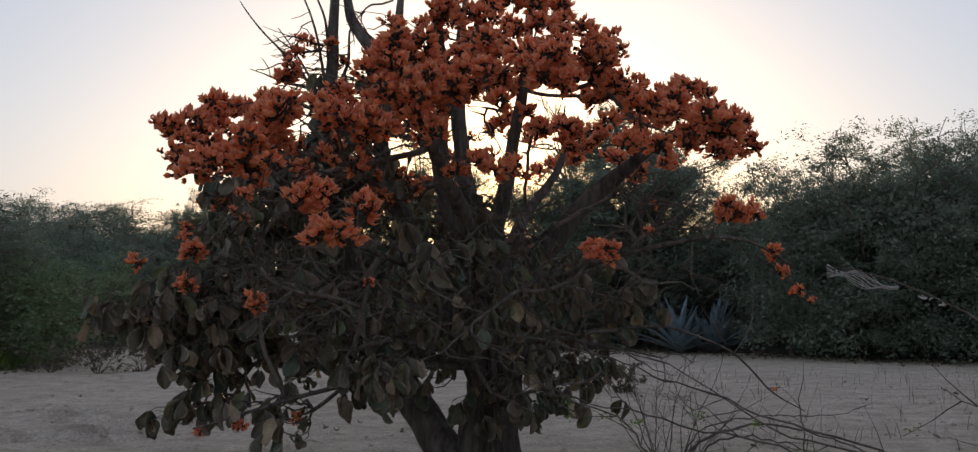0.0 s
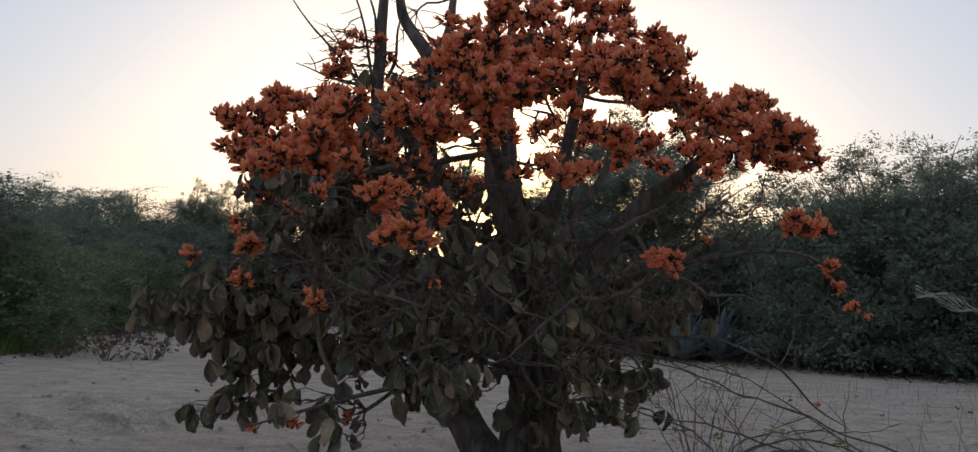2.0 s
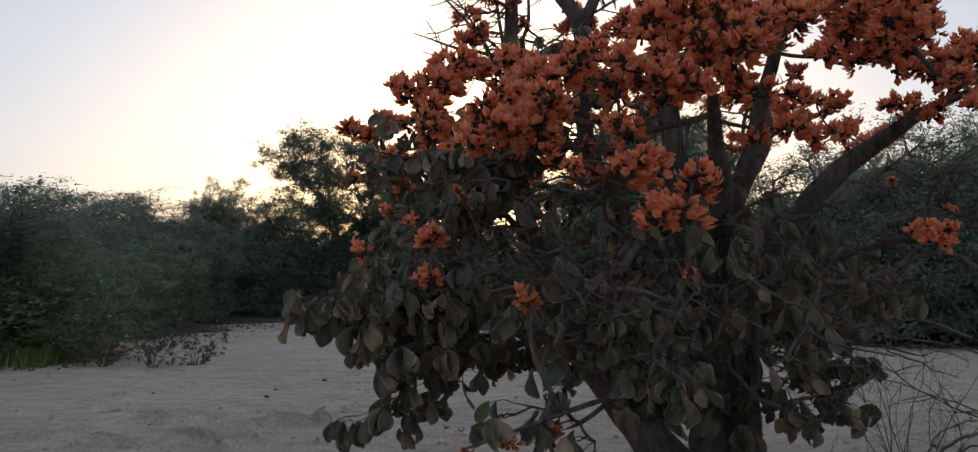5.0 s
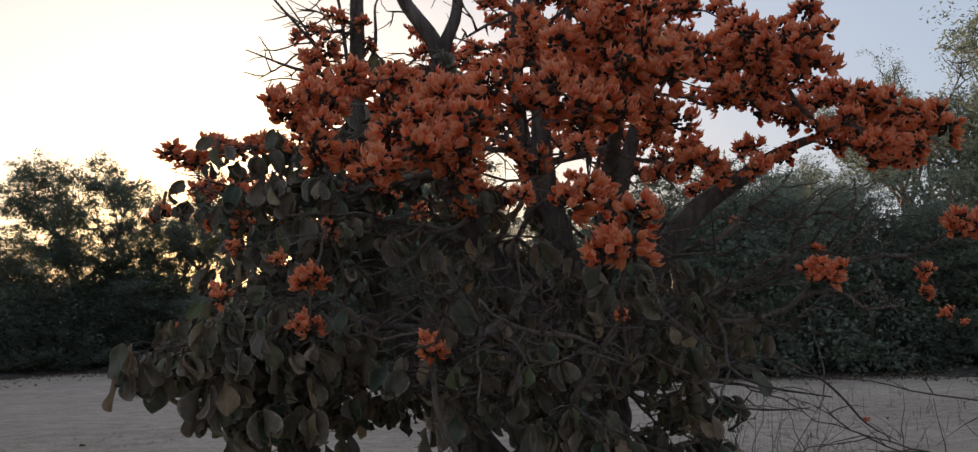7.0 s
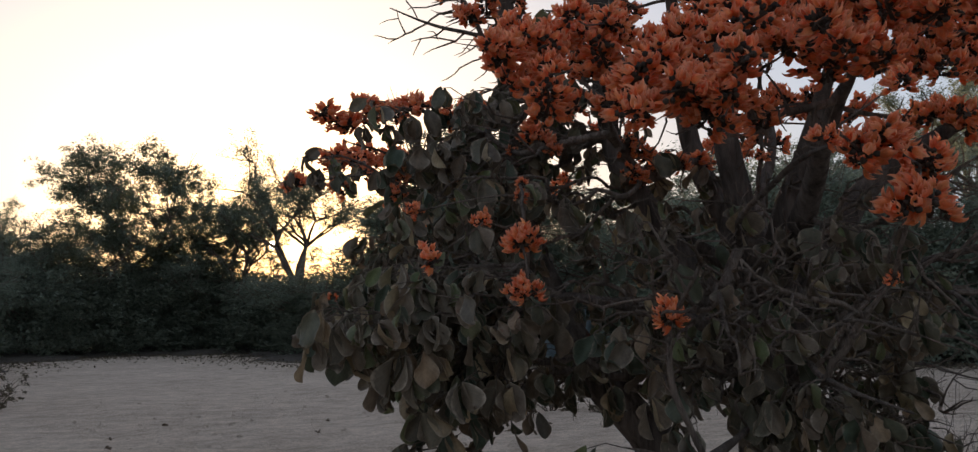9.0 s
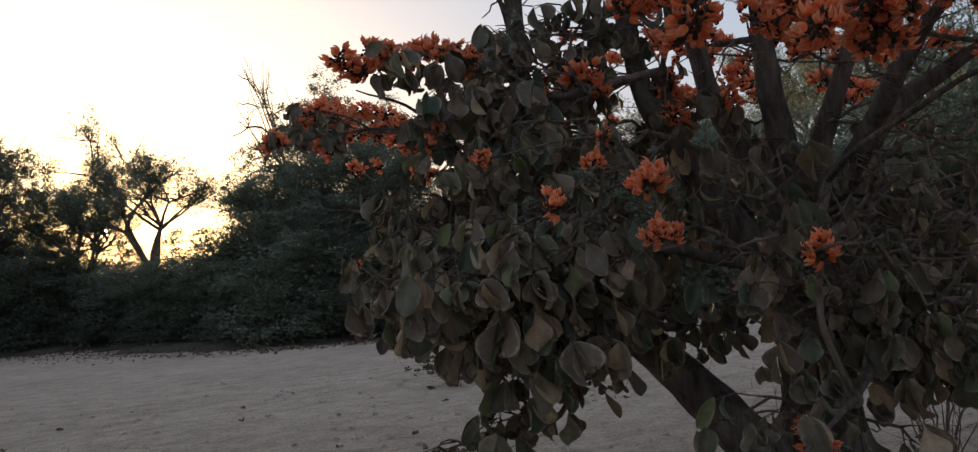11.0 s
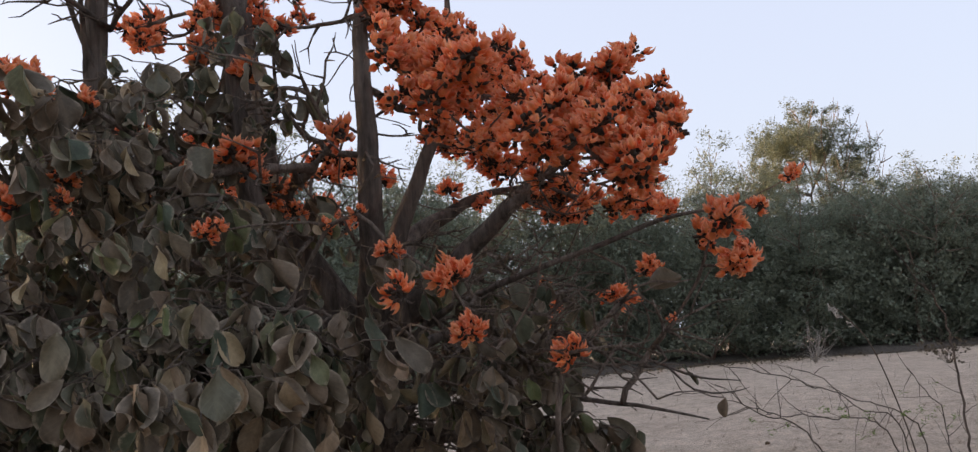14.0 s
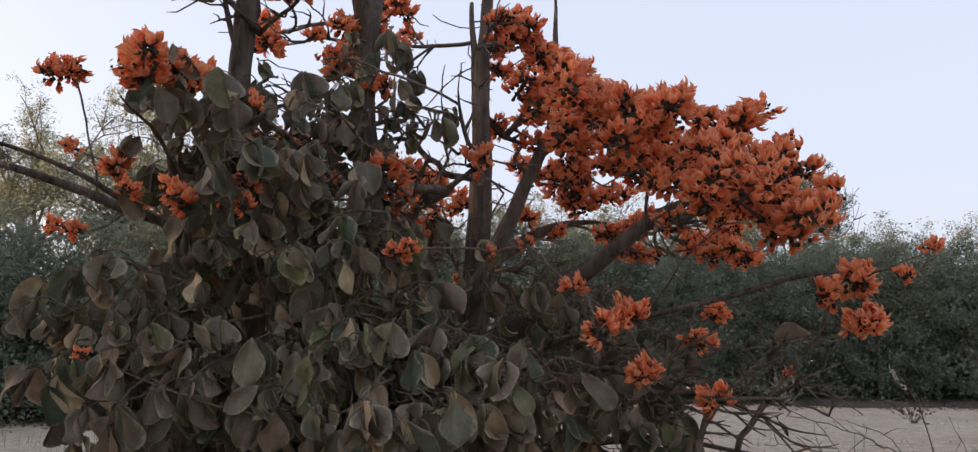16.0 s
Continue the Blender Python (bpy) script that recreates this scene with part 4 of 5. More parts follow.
def wild_tree(name, label, seed, height, spread, bole, clumps, per, size, clump_r, mat, stems=1, low=0.35, category="tree", forks=3, dome=False):
    """A branching tree: stems and limbs in one mesh, a crown of small leaves round the branch ends."""
    rng = np.random.default_rng(seed)
    ob = tagged(new(name), label, category)
    soups, ends = [], []

    def grow(p, d, length, r, depth):
        n = 4
        pts = [(p[0], p[1], p[2], r)]
        for k in range(n):
            d = d + rng.normal(0, 0.16, 3) + np.array([0, 0, 0.05])
            d /= np.linalg.norm(d)
            p = p + d * length / n
            pts.append((p[0], p[1], p[2], r * (1 - 0.45 * (k + 1) / n)))
            if depth <= 1:
                ends.append(p.copy())
        tube(soups[-1], pts, 7 if depth > 2 else 5)
        if depth == 0:
            return
        for _ in range(int(rng.integers(2, 4)) + (depth > 2)):
            e = d + rng.normal(0, 0.75, 3) * np.array([1, 1, 0.6])
            e /= np.linalg.norm(e)
            grow(p, e, length * rng.uniform(0.62, 0.85), r * 0.55, depth - 1)

    for k in range(stems):
        lean = rng.normal(0, 0.25 if stems > 1 else 0.08, 3)
        lean[2] = 1
        foot = np.array([rng.normal(0, 0.15 * (stems - 1)), rng.normal(0, 0.15 * (stems - 1)), -0.1])
        soups.append(Soup())
        grow(foot, lean / np.linalg.norm(lean), bole, 0.04 * bole if stems > 1 else 0.075 * bole, forks)
    e = np.array(ends)
    # fit the branch ends to the crown's height and spread
    top = e[:, 2].max()
    half = np.percentile(np.hypot(e[:, 0], e[:, 1]), 92)
    kx, kz = spread / half, (height - clump_r * 0.5) / top
    e = e * np.array([kx, kx, kz])
    pick = e[rng.integers(0, len(e), clumps)] + rng.normal(0, clump_r * 0.5, (clumps, 3))
    fill = rng.random(clumps) < low
    ang, rad = rng.uniform(0, 2 * math.pi, clumps), np.sqrt(rng.random(clumps)) * spread * 0.95
    if low < 0.3:
        # sprays hang on the boughs alone, thinner towards the foot
        pick = e[rng.integers(0, len(e), clumps)]
        pick = pick[pick[:, 2] > height * rng.uniform(0.2, 0.5, clumps)]
        pick = pick + rng.normal(0, clump_r * 0.5, pick.shape)
        clumps = len(pick)
    else:
        pick[fill] = np.stack([np.cos(ang) * rad, np.sin(ang) * rad, rng.uniform(0.08, 0.75, clumps) * height * (1.05 - 0.5 * (rad / spread) ** 2)], axis=1)[fill]
    if dome:
        # a broad crown of rounded leaf masses with gaps between them
        masses = 64
        a, u, w = rng.uniform(0, 2 * math.pi, masses), rng.uniform(-1, 1, masses), rng.uniform(0.45, 1.0, masses)
        rr = np.sqrt(1 - u * u) * w * spread * rng.uniform(0.8, 1.1, masses)
        hub = np.stack([np.cos(a) * rr, np.sin(a) * rr, height * (0.6 + 0.34 * u * w)], axis=1)
        clumps = len(pick)
        pick = hub[rng.integers(0, masses, clumps)] + rng.normal(0, 1, (clumps, 3)) * np.array([0.42, 0.42, 0.26])
    pick[:, 2] = np.maximum(pick[:, 2], clump_r * 0.6)
    v, f = leaf_cloud(rng, pick, clump_r * rng.uniform(0.6, 1.3, clumps), per, size, 0.45 if low > 0.3 else 0.7, 0.8, 0.5)
    if low > 0.3:
        # older, larger sprays deep inside the crown
        n = clumps // 2
        ang, rad = rng.uniform(0, 2 * math.pi, n), np.sqrt(rng.random(n)) * spread * 0.8
        core = np.stack([np.cos(ang) * rad, np.sin(ang) * rad, rng.uniform(0.0, 0.72, n) * height * (1.0 - 0.45 * (rad / spread) ** 2) + 0.1], axis=1)
        v2, f2 = leaf_cloud(rng, core, np.full(n, clump_r * 1.2), 80, size * 1.15, 0.75, 0.3, 0.75)
        v, f = np.concatenate([v, v2]), np.concatenate([f, f2 + len(v)])
    for s in soups:
        s.v = [(x * kx, y * kx, z * kz) for x, y, z in s.v]
    # long thin shoots that arch out over the top of the crown, feathered with small leaves
    high = hub[hub[:, 2] > height * 0.6] if dome else e[e[:, 2] > height * 0.55]
    along, wisp = [], Soup()
    for _ in range(32 if low > 0.3 else 16):
        p = high[rng.integers(0, len(high))].copy()
        d = np.array([p[0], p[1], 0.0]) / (np.hypot(p[0], p[1]) + 0.2) * rng.uniform(0.3, 1.2) + rng.normal(0, 0.35, 3) + np.array([0, 0, 0.75])
        d /= np.linalg.norm(d)
        reach_out, pts = height * rng.uniform(0.08, 0.17), []
        for k in range(6):
            pts.append((*p, 0.011 * (1 - 0.14 * k)))
            p = p + d * reach_out / 5
            d = d + np.array([0, 0, -0.3]) + rng.normal(0, 0.12, 3)
            d /= np.linalg.norm(d)
            along.append(p.copy())
        tube(wisp, pts, 4)
    v3, f3 = leaf_cloud(rng, along, np.full(len(along), 0.13), 12, size * 0.7, 0.8, 0.5, 0.6)
    v, f = np.concatenate([v, v3]), np.concatenate([f, f3 + len(v)])
    part("shoot", wisp.mesh("shoot", [M_TWIG]), ob, kind="stuff")
    for s in soups:
        part("trunk", s.mesh("trunk", [M_TWIG]), ob)
    part("crown", numpy_mesh("crown", v, f, mat), ob)
    return ob


THORN = "dark green thorn tree with dense drooping foliage"
LACY = "tall open tree with fine feathery leaves and bare limbs"
HEDGE = "green overgrown bush at the field edge"
dense_kinds = [wild_tree("thorn_tree", THORN, 500 + k, 4.8, 3.0, 1.0, 380, 96, 0.105, 0.5, M_FARLEAF, 3, 0.6) for k in range(3)]
lacy_kinds = [wild_tree("lacy_tree", LACY, 520 + k, 7.5, 3.3, 1.0, 1000, 56, 0.095, 0.36, M_FARLEAF, 1, 0.22, forks=4) for k in range(3)]
shade_kinds = [wild_tree("shade_tree", "tall broad tree with layered green foliage", 560 + k, 9.0, 3.6, 1.2, 700, 150, 0.125, 0.42, M_FARLEAF, 1, 0.25, forks=4, dome=True) for k in range(2)]
hedge_kinds = [wild_tree("bush", HEDGE, 540 + k, 2.4, 2.0, 0.6, 240, 60, 0.072, 0.32, M_GREEN, 3, 0.7, "bush") for k in range(2)]
used = set()


def stand(kinds, k, x, y, sx, sz, turn, group):
    """Stands a tree of a kind at a place, its width and height scaled."""
    ob = kinds[k % len(kinds)]
    m = pose(x, y, ground_height(x, y) + 0.1, 0, 0, turn)
    if ob.name in used:
        ob = copy_thing(ob, m)
    else:
        used.add(ob.name)
        ob.matrix_basis = m
    ob.scale = (sx, sx, sz)
    return tagged(ob, group=group)


G1, G2, G3 = "thorn trees round the field", "tall trees round the field", "bushes along the field edge"
line = edge_at(1.0)
for step, far, tall in ((3, 2.7, 1.0), (4, 6.5, 1.1)):
    for i in range(2, len(line) - 1, step):
        p, q = line[i], line[i + 1]
        tr = random.Random(1000 * step + i)
        d = Vector((q[0] - p[0], q[1] - p[1], 0)).normalized()
        o = Vector((-d.y, d.x, 0))
        back = far + tr.uniform(-0.5, 1.0)
        x, y = p[0] + o.x * back, p[1] + o.y * back
        low = 0.72 if x < -5 and y < 27 else 1.0 if y > 25 and x < -4.5 else 0.7 if y > 25 and x < 1.5 else 0.95 if x < 7.5 else 1.32 if x < 12.6 else 0.7 if x < 17 else 1.75 if y > 2 else 1.5
        stand(dense_kinds, tr.randrange(3), x, y, tr.uniform(0.85, 1.1), tr.uniform(0.86, 1.06) * low * tall, tr.uniform(0, 360), G1)
for x, y, h, w in ((-13, 40, 5.8, 1.2), (-3.4, 37.0, 6.8, 0.62), (-1.4, 35.5, 8.0, 0.85), (2.8, 29, 6.4, 0.8), (20.5, 25.5, 10.2, 0.95), (17.0, 25.0, 7.0, 0.9), (28.5, 14, 7.0, 1.2), (37, -6, 7.2, 1.3), (34.5, 8, 6.0, 1.2), (-11.5, 36, 5.6, 0.9), (-17, 36, 5.6, 1.3), (5.4, 26.5, 7.0, 0.9)):
    stand(lacy_kinds, tr.randrange(3), x, y, w, h / 7.5, tr.uniform(0, 360), G2)
for x, y, w, h in ((-13.5, 40.0, 0.45, 0.76), (-7.6, 38.0, 0.9, 1.0), (-5.0, 39.0, 0.7, 0.86), (38, -0.8, 0.95, 1.3), (4.9, 31.5, 0.95, 1.05)):
    stand(shade_kinds, 1 if x > 20 or -10 < x < -6 else 0, x, y, w, h, tr.uniform(0, 360), G2)
for x, y, w, h in ((3.2, 28.2, 1.0, 1.0), (5.8, 28.6, 1.0, 1.05), (8.8, 27.2, 1.0, 1.05), (10.8, 23.6, 1.0, 1.1), (4.6, 31.5, 1.1, 1.1), (7.6, 31.5, 1.1, 1.1), (11.5, 27.5, 1.0, 0.9), (13.0, 20.5, 1.0, 0.75), (-11, 40, 1.2, 0.85), (-7, 41, 1.2, 0.85), (-4, 40, 1.2, 0.75), (-14, 33, 1.2, 0.85), (-6.2, 38.5, 1.1, 1.05), (-9, 38, 1.1, 1.1), (-3.2, 38, 1.0, 0.85), (-1.5, 38, 1.1, 0.6), (8.4, 21.6, 0.85, 1.12), (9.7, 19.9, 0.9, 1.16), (10.8, 18.8, 0.85, 1.1), (12.0, 17.6, 0.85, 1.02), (10.2, 22.4, 0.9, 1.16), (13.6, 17.0, 0.8, 0.98)):
    stand(dense_kinds, tr.randrange(3), x, y, w, h, tr.uniform(0, 360), G1)
for x, y, sx, sz in ((-9.0, 15.8, 1.0, 0.9), (-10.2, 14.6, 1.1, 0.8), (-12.5, 13.5, 1.1, 0.9), (-10.4, 18.5, 1.0, 1.1), (-11, 22, 1.1, 1.1), (-11.4, 26, 1.1, 1.1)):
    stand(hedge_kinds, tr.randrange(2), x, y, sx, sz, tr.uniform(0, 360), G3)


# ---- smaller plants ----
def agave(seed):
    """A rosette of stiff pointed leaves, each leaf a part."""
    rng = np.random.default_rng(seed)
    ob = tagged(new("agave"), "blue-grey agave rosette at the foot of the thorn trees", "agave", "agaves")
    for k in range(34):
        s = Soup()
        lift = rng.uniform(0.25, 1.35)
        petal_strip(s, rng.uniform(0.9, 1.25), 0.15, -0.25, lift, 2.4 * k, 5, 0.5)
        part("leaf", s.mesh("leaf", [M_AGAVE]), ob)
    return ob


for k, (x, y) in enumerate(((5.35, 24.2), (6.4, 24.5))):
    agave(60 + k).matrix_basis = pose(x, y, ground_height(x, y) + 0.03) @ Matrix.Scale(1.4, 4)


def twig_plant(name, label, category, seed, height, spread, stems, forks, mat, rad=0.006, leaves=0, leaf_mat=None, leaf_size=0.02, arch=0.3, crook=0.12):
    """Bare stems that rise from one foot, arch and fork; with few or no leaves."""
    rng = np.random.default_rng(seed)
    ob = tagged(new(name), label, category)
    tips = []
    for k in range(stems):
        s = Soup()
        az = rng.uniform(0, 2 * math.pi)
        out = np.array([math.cos(az), math.sin(az), 0])

        def shoot(p, d, length, r, depth):
            pts = [(*p, r)]
            n = 7
            for j in range(n):
                d = d + rng.normal(0, crook, 3) - np.array([0, 0, arch / n])
                d /= np.linalg.norm(d)
                p = p + d * length / n
                p[2] = max(p[2], 0.01)
                pts.append((*p, r * (1 - 0.75 * (j + 1) / n)))
                tips.append(p.copy())
                if depth and rng.random() < forks / n:
                    e = d + rng.normal(0, 0.55, 3)
                    shoot(p.copy(), e / np.linalg.norm(e), length * rng.uniform(0.3, 0.6), r * 0.55, depth - 1)
            tube(s, pts, 5)

        d = out * spread * rng.uniform(0.3, 1.0) + np.array([0, 0, height * rng.uniform(0.6, 1.0)])
        shoot(out * rng.uniform(0, 0.06) + np.array([0, 0, -0.02]), d / np.linalg.norm(d), np.linalg.norm(d) * 1.1, rad, 2)
        part("stem", s.mesh("stem", [mat]), ob)
    if leaves:
        c = [tips[i] for i in rng.integers(0, len(tips), leaves)]
        v, f = leaf_cloud(rng, c, np.full(leaves, 0.05), 8, leaf_size)
        part("foliage", numpy_mesh("foliage", v, f, leaf_mat or M_DRYLEAF), ob, kind="stuff")
    return ob


dead = twig_plant("dead_shrub", "leafless dead shrub of thin arching stems", "shrub", 71, 0.95, 0.42, 11, 2.6, M_DRYTWIG, 0.0042, arch=0.1, crook=0.16)
dead.matrix_basis = pose(1.05, 5.02, 0)


def armed_shrub(name, label, lines, seed, side, sprigs=0):
    """Long arching stems, each a part, with short side twigs and a few sprigs of tiny leaves."""
    rng = np.random.default_rng(seed)
    ob = tagged(new(name), label, "shrub")
    ob.location = (*lines[0][1][0][:2], 0)
    spots = []
    for r, ctrl in lines:
        s = Soup()
        pts = curve_points([(x - ob.location.x, y - ob.location.y, z, r * (1 - 0.75 * i / (len(ctrl) - 1))) for i, (x, y, z) in enumerate(ctrl)], 0.05)
        for p in pts[1:]:
            p[:3] += 0.005 * rng.normal(0, 1, 3)
        tube(s, pts, 6)
        for i in range(3, len(pts) - 1):
            if rng.random() > side:
                continue
            p = pts[i][:3].copy()
            d = (pts[i + 1][:3] - pts[i - 1][:3])
            d = d / np.linalg.norm(d) * 0.6 + rng.normal(0, 0.5, 3)
            d /= np.linalg.norm(d)
            length, twig = rng.uniform(0.06, 0.26), []
            for j in range(5):
                twig.append((*p, max(0.0008, 0.0022 * (1 - 0.2 * j))))
                p = p + d * length / 4
                p[2] = max(p[2], 0.01)
                d = d + rng.normal(0, 0.14, 3)
                d /= np.linalg.norm(d)
                if 0.3 < p[2] < 0.8:
                    spots.append(p.copy())
            tube(s, twig, 4)
        part("stem", s.mesh("stem", [M_DRYTWIG]), ob)
    if sprigs:
        c = [spots[i] for i in rng.integers(0, len(spots), sprigs)]
        v, f = leaf_cloud(rng, c, np.full(sprigs, 0.035), 14, 0.016, 0.6, 0.3, 0.5)
        part("foliage", numpy_mesh("foliage", v, f, M_SPRIG), ob, "tiny fresh green leaflets", kind="stuff")
    return ob


armed_shrub("brush", "dead arching branch and twigs sprawling over the sand", [
    (0.011, [(1.05, 5.0, 0.0), (1.2, 5.06, 0.3), (1.5, 5.2, 0.4), (1.85, 5.37, 0.38), (2.4, 5.55, 0.2), (2.8, 5.7, 0.01)]),
    (0.007, [(1.05, 5.0, 0.0), (1.3, 5.0, 0.34), (1.7, 5.1, 0.33), (2.2, 5.2, 0.14), (2.5, 5.25, 0.01)]),
    (0.006, [(1.05, 5.0, 0.0), (1.25, 5.2, 0.36), (1.7, 5.5, 0.42), (2.3, 5.8, 0.4), (2.6, 5.95, 0.45)]),
    (0.006, [(1.1, 4.95, 0.0), (1.45, 4.85, 0.25), (1.8, 4.9, 0.22), (2.2, 5.0, 0.01)]),
    (0.0045, [(1.75, 4.75, 0.0), (1.7, 4.7, 0.5), (1.68, 4.69, 0.66), (1.72, 4.7, 0.8)]),
], 21, 0.4)
armed_shrub("thorny_shrub", "bare thorny shrub of arching twigs with few tiny green leaves", [
    (0.0042, [(1.30, 2.30, 0.00), (1.27, 2.32, 0.59), (0.79, 2.68, 0.81), (0.39, 2.99, 0.95), (0.04, 3.24, 1.03), (-0.08, 3.33, 1.05)]),
    (0.0042, [(1.25, 2.35, 0.00), (1.04, 2.50, 0.62), (0.62, 2.81, 0.74), (0.32, 3.03, 0.80), (0.05, 3.24, 0.91), (-0.21, 3.42, 0.94)]),
    (0.0042, [(1.30, 2.30, 0.00), (1.15, 2.43, 0.63), (0.87, 2.63, 0.75), (0.63, 2.80, 0.91), (0.41, 2.96, 0.99)]),
    (0.0042, [(1.00, 2.50, 0.00), (0.50, 2.90, 0.69), (0.28, 3.06, 0.79), (0.15, 3.16, 0.87), (0.02, 3.25, 0.96)]),
    (0.0042, [(1.50, 2.15, 0.00), (1.51, 2.15, 0.61), (1.40, 2.23, 0.75), (1.24, 2.35, 0.91)]),
    (0.008, [(1.70, 2.00, 0.00), (1.66, 2.04, 1.08), (1.46, 2.19, 1.33), (1.31, 2.31, 1.51)]),
], 22, 0.5, 30)
dry_bush = twig_plant("dry_bush", "pale leafless bush standing at the field edge", "bush", 77, 1.1, 0.5, 12, 3.0, M_PALETWIG, 0.014, arch=0.1, crook=0.2)
dry_bush.matrix_basis = pose(24.0, 0.9, ground_height(24.0, 0.9))
for k, (x, y, h) in enumerate(((-6.35, 14.2, 0.55), (-5.75, 14.5, 0.6), (-7.2, 14.4, 0.45), (0.77, 10.9, 0.4), (1.25, 11.6, 0.4), (1.75, 11.2, 0.35), (18.9, -1.6, 0.5))):
    w = twig_plant("dry_weed", "dry grey-brown weed tuft on the sand", "weed", 80 + k, h, h * 0.9, 12, 3.0, M_DRYTWIG, 0.006, 60, M_DRYLEAF, 0.05, 0.2)
    tagged(w, group="dry weeds").matrix_basis = pose(x, y, 0, 0, 0, 50 * k)


def web_twig():
    """A dead twig with a torn grey web along its tip."""
    ob = tagged(new("webbed_twig"), "dead twig with a torn pale web hanging at its tip", "twig")
    s = Soup()
    tube(s, curve_points([(1.75, 2.2, 0.0, 0.006), (1.72, 2.3, 0.55, 0.0045), (1.5, 2.45, 1.0, 0.0035), (1.3, 2.58, 1.17, 0.003), (1.1, 2.68, 1.25, 0.002)], 0.06), 6)
    stem = part("stem", s.mesh("stem", [M_DRYTWIG]), ob)
    rng = np.random.default_rng(9)
    w = Soup()
    a, b = np.array([1.07, 2.69, 1.262]), np.array([1.25, 2.61, 1.18])
    drop = np.array([0.0, 0.0, -1.0])
    rows = [[a + (b - a) * t + drop * (0.045 * (u + 0.1) * (1 - 0.75 * t) + 0.012 * math.sin(9 * t + 3 * u)) + rng.normal(0, 0.002, 3) for t in np.linspace(0, 1, 9)] for u in np.linspace(0, 1, 9)]
    for r in rows:
        tube(w, [(*p, 0.0011) for p in r], 4)
    for k in range(9):
        if k in (0, 1, 2, 4, 7):
            tube(w, [(*r[k], 0.0009) for r in rows], 4)
    for t in (1.35, 1.45, 1.6):
        c = a + (b - a) * t
        tube(w, [(*(c + rng.normal(0, 0.006, 3)), 0.003) for _ in range(5)], 4)
    part("web", w.mesh("web", [M_WEB]), stem, "torn pale grey web", kind="stuff")


web_twig()


# ---- litter on the ground ----
def litter():
    rng = np.random.default_rng(12)
    s = Soup()
    for k in range(620):
        x, y = rng.normal(1.25, 0.34), rng.normal(3.75, 0.32)
        o = Soup()
        petal_strip(o, rng.uniform(0.03, 0.05), 0.016, 1.0, 0.0, 0.0, 3, 0.4)
        s.moved(o, Matrix.Translation((x, y, ground_height(x, y) + 0.008)) @ Matrix.Rotation(rng.uniform(0, 6.3), 4, "Z") @ Matrix.Rotation(rng.uniform(-0.5, 0.5), 4, "X"))
    tagged(new("fallen_petals", s.mesh("fallen_petals", [M_FALLEN])), "fallen red and orange petals strewn on the sand", "petals", kind="stuff")
    s = Soup()
    for k in range(330):
        if k < 270:
            x, y = rng.normal(0.7, 0.75), rng.normal(4.0, 0.75)
        else:
            x, y = rng.uniform(-5, 7), rng.uniform(2.5, 13)
        o = Soup()
        leaflet(o, rng.uniform(0.04, 0.08), rng.uniform(0.03, 0.06), Matrix.Identity(4), rng, rng.uniform(-0.9, 0.9))
        s.moved(o, Matrix.Translation((x, y, ground_height(x, y) + 0.012)) @ Matrix.Rotation(rng.uniform(0, 6.3), 4, "Z") @ Matrix.Rotation(rng.uniform(-0.4, 0.4), 4, "X"))
    tagged(new("fallen_leaves", s.mesh("fallen_leaves", [M_LITTER])), "dry fallen leaves scattered on the sand", "leaves", kind="stuff")
    s = Soup()
    for k in range(9000):
        d = 1.5 + 13 * rng.random() ** 1.4
        a = rng.uniform(-0.75, 1.9)
        x, y = -1 + d * math.sin(a), 2 + d * math.cos(a)
        r = 0.007 + 0.035 * rng.random() ** 6
        v = []
        for j in range(3):
            for i in range(5):
                q = 2 * math.pi * i / 5 + j
                w = (1.0, 0.8, 0.25)[j] * rng.uniform(0.75, 1.25) * r
                v.append((x + math.cos(q) * w, y + math.sin(q) * w, ground_height(x, y) + (-0.3, 0.35, 0.75)[j] * r))
        s.add(v, [(j * 5 + i, j * 5 + (i + 1) % 5, j * 5 + 5 + (i + 1) % 5, j * 5 + 5 + i) for j in range(2) for i in range(5)] + [tuple(range(10, 15))])
    tagged(new("clods", s.mesh("clods", [M_GROUND])), "small clods and pebbles of the same pale soil", "clods", kind="stuff")



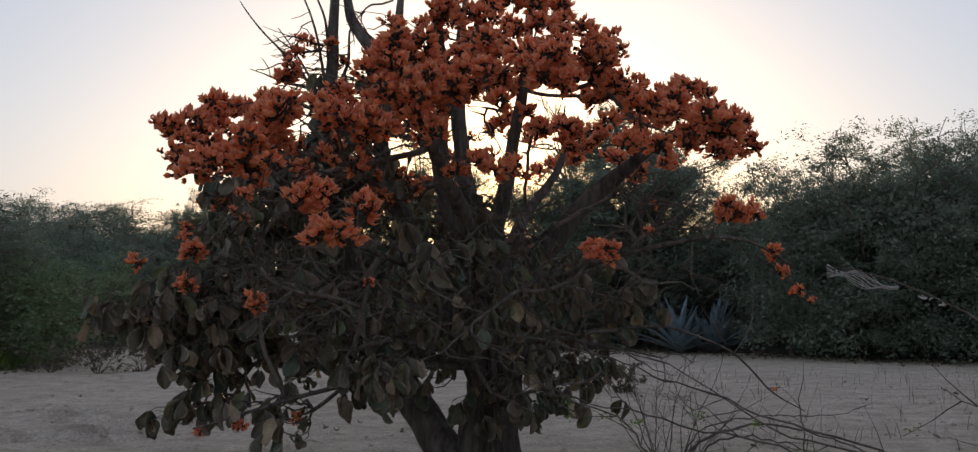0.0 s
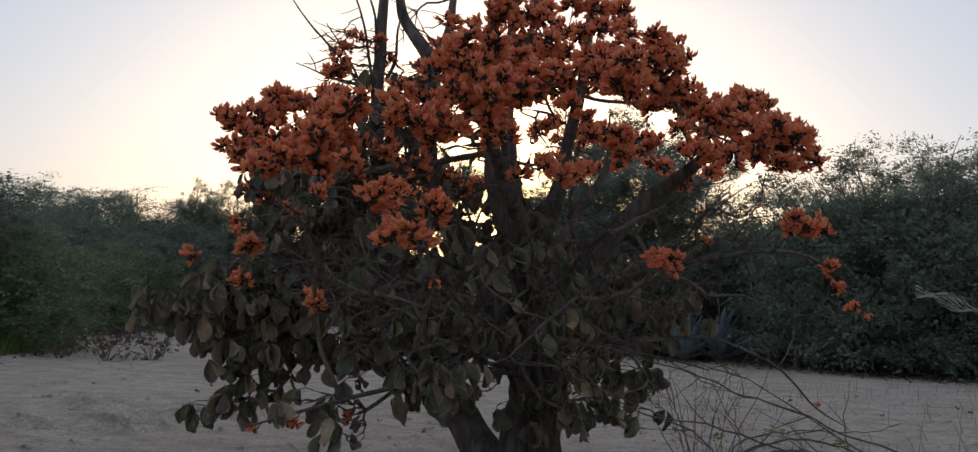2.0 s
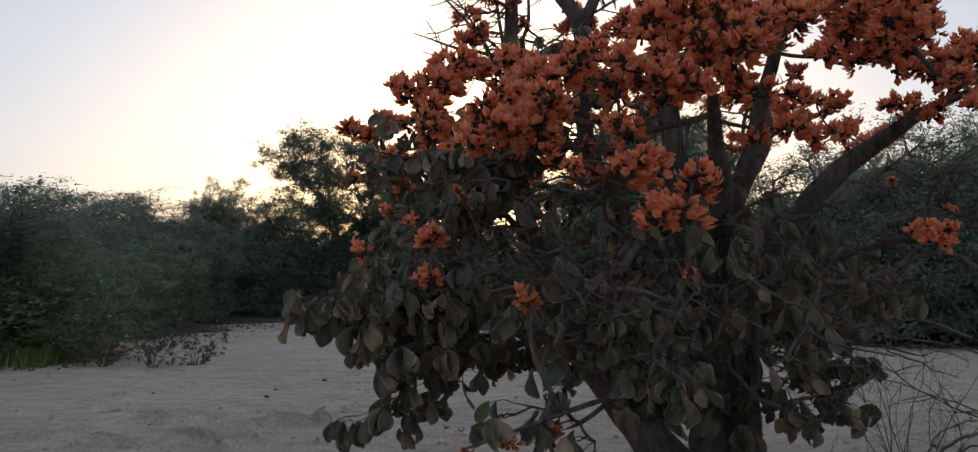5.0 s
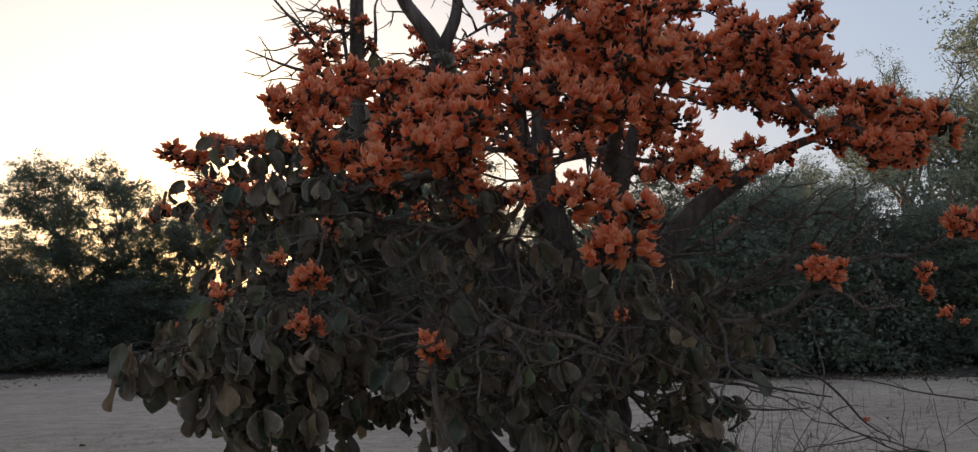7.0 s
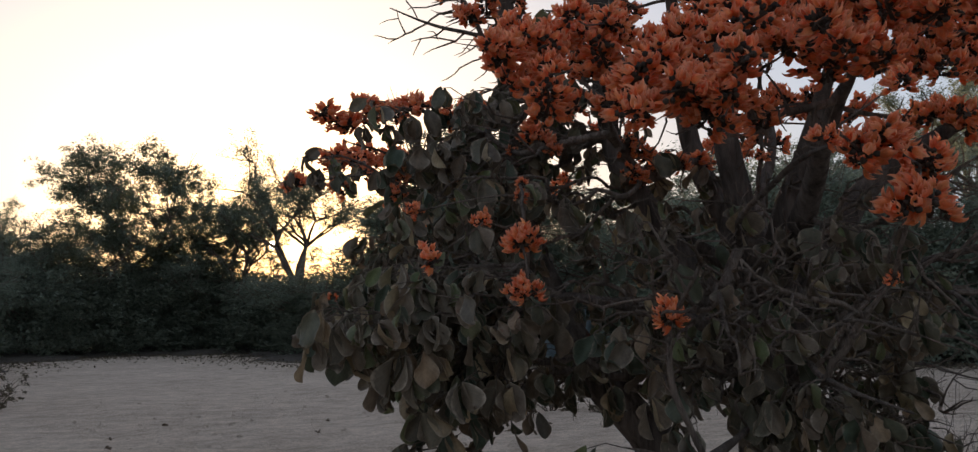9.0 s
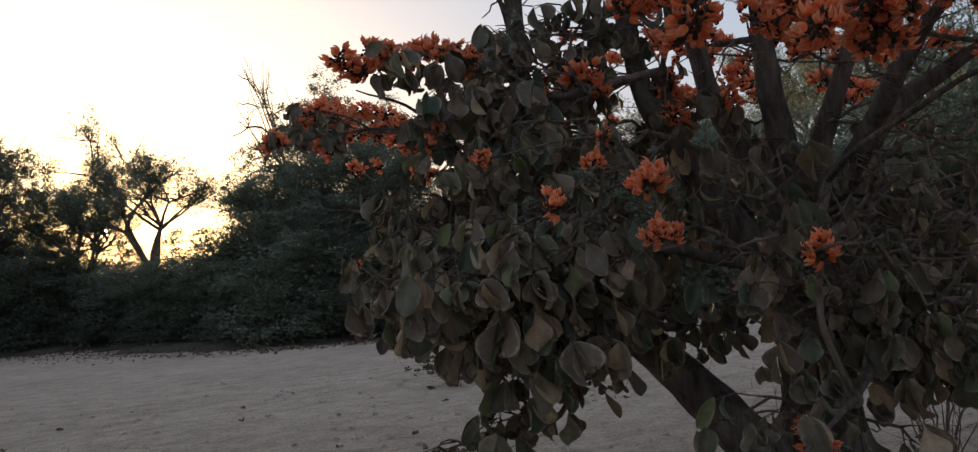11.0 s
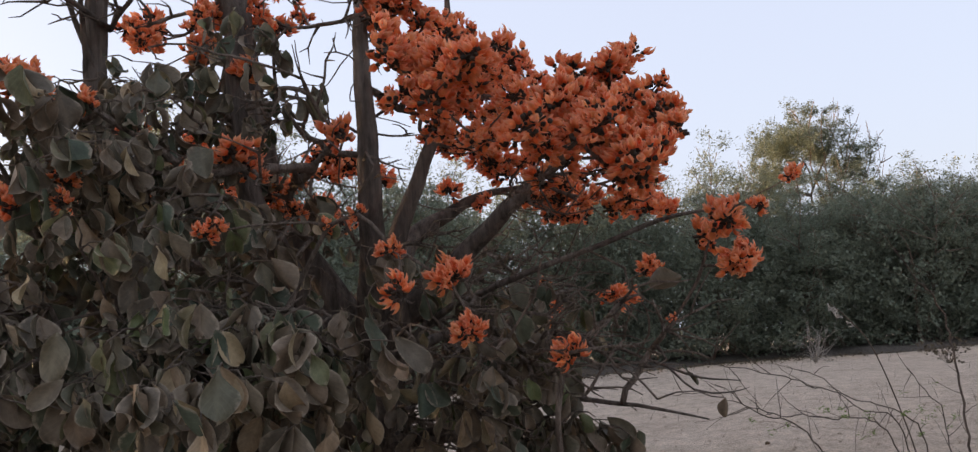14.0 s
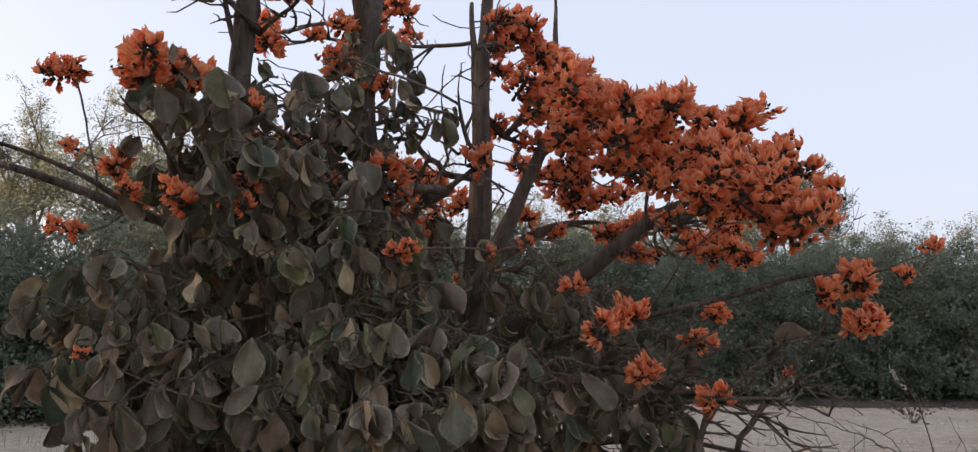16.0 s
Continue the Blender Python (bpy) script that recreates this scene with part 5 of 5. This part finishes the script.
def edge_debris():
    """Dark leaf litter and dry blades that blur the line between sand and verge."""
    rng = np.random.default_rng(31)
    line = edge_at(0.25)
    p = np.array([q[:2] for q in line])
    keep = (p[:, 1] > -12) & (p[:, 0] > -16)
    p = p[keep]
    n = 15000
    c = p[rng.integers(0, len(p), n)]
    c = c + np.clip(rng.normal(0, 0.045, (n, 2)), -0.12, 0.12) * np.hypot(c[:, :1], c[:, 1:])
    z = np.array([ground_height(x, y) for x, y in c]) + rng.uniform(0.0, 0.05, n)
    v, f = leaf_cloud(rng, np.column_stack([c, z + 0.02]), np.full(n, 0.05), 2, 0.085, 0.4, 0.6, 0.6)
    tagged(new("edge_litter", numpy_mesh("edge_litter", v, f, M_DRYLEAF)), "dry leaf litter and blades along the field edge", "litter", kind="stuff")


def dry_stalks():
    rng = np.random.default_rng(32)
    s = Soup()
    for k in range(420):
        x, y = (rng.uniform(1.0, 9.0), rng.uniform(6.5, 15.0)) if k < 300 else (rng.uniform(6, 24), rng.uniform(-3, 9))
        h = rng.uniform(0.06, 0.26)
        z = ground_height(x, y)
        lean = rng.normal(0, 0.3, 2) * h
        tube(s, [(x, y, z - 0.01, 0.003), (x + lean[0] * 0.4, y + lean[1] * 0.4, z + h * 0.6, 0.0022), (x + lean[0], y + lean[1], z + h, 0.001)], 4)
    tagged(new("dry_stalks", s.mesh("dry_stalks", [M_DRYTWIG])), "thin dry grass stalks standing in the sand", "grass", kind="stuff")


def green_grass():
    """Fresh grass at the foot of the left hedge."""
    rng = np.random.default_rng(33)
    n = 9000
    x, y = rng.uniform(-14, -8.0, n), rng.uniform(12.8, 17.0, n)
    keep = y > 14.0 - 0.35 * (x + 9) + rng.normal(0, 0.25, n)
    x, y = x[keep], y[keep]
    n = len(x)
    h, w = rng.uniform(0.08, 0.32, n), 0.008
    turn, lean = rng.uniform(0, 6.3, n), rng.normal(0, 0.35, (n, 2))
    c, s = np.cos(turn) * w, np.sin(turn) * w
    top = np.stack([x + lean[:, 0] * h, y + lean[:, 1] * h, h + 0.06], 1)
    v = np.stack([np.stack([x - c, y - s, 0 * x], 1), np.stack([x + c, y + s, 0 * x], 1), top + np.stack([c, s, 0 * x], 1) * 0.2, top - np.stack([c, s, 0 * x], 1) * 0.2], 1).reshape(-1, 3)
    tagged(new("grass", numpy_mesh("grass", v, np.arange(n * 4).reshape(-1, 4), M_GRASS)), "fresh green grass at the foot of the hedge", "grass", kind="stuff")


edge_debris()
dry_stalks()
green_grass()

litter()
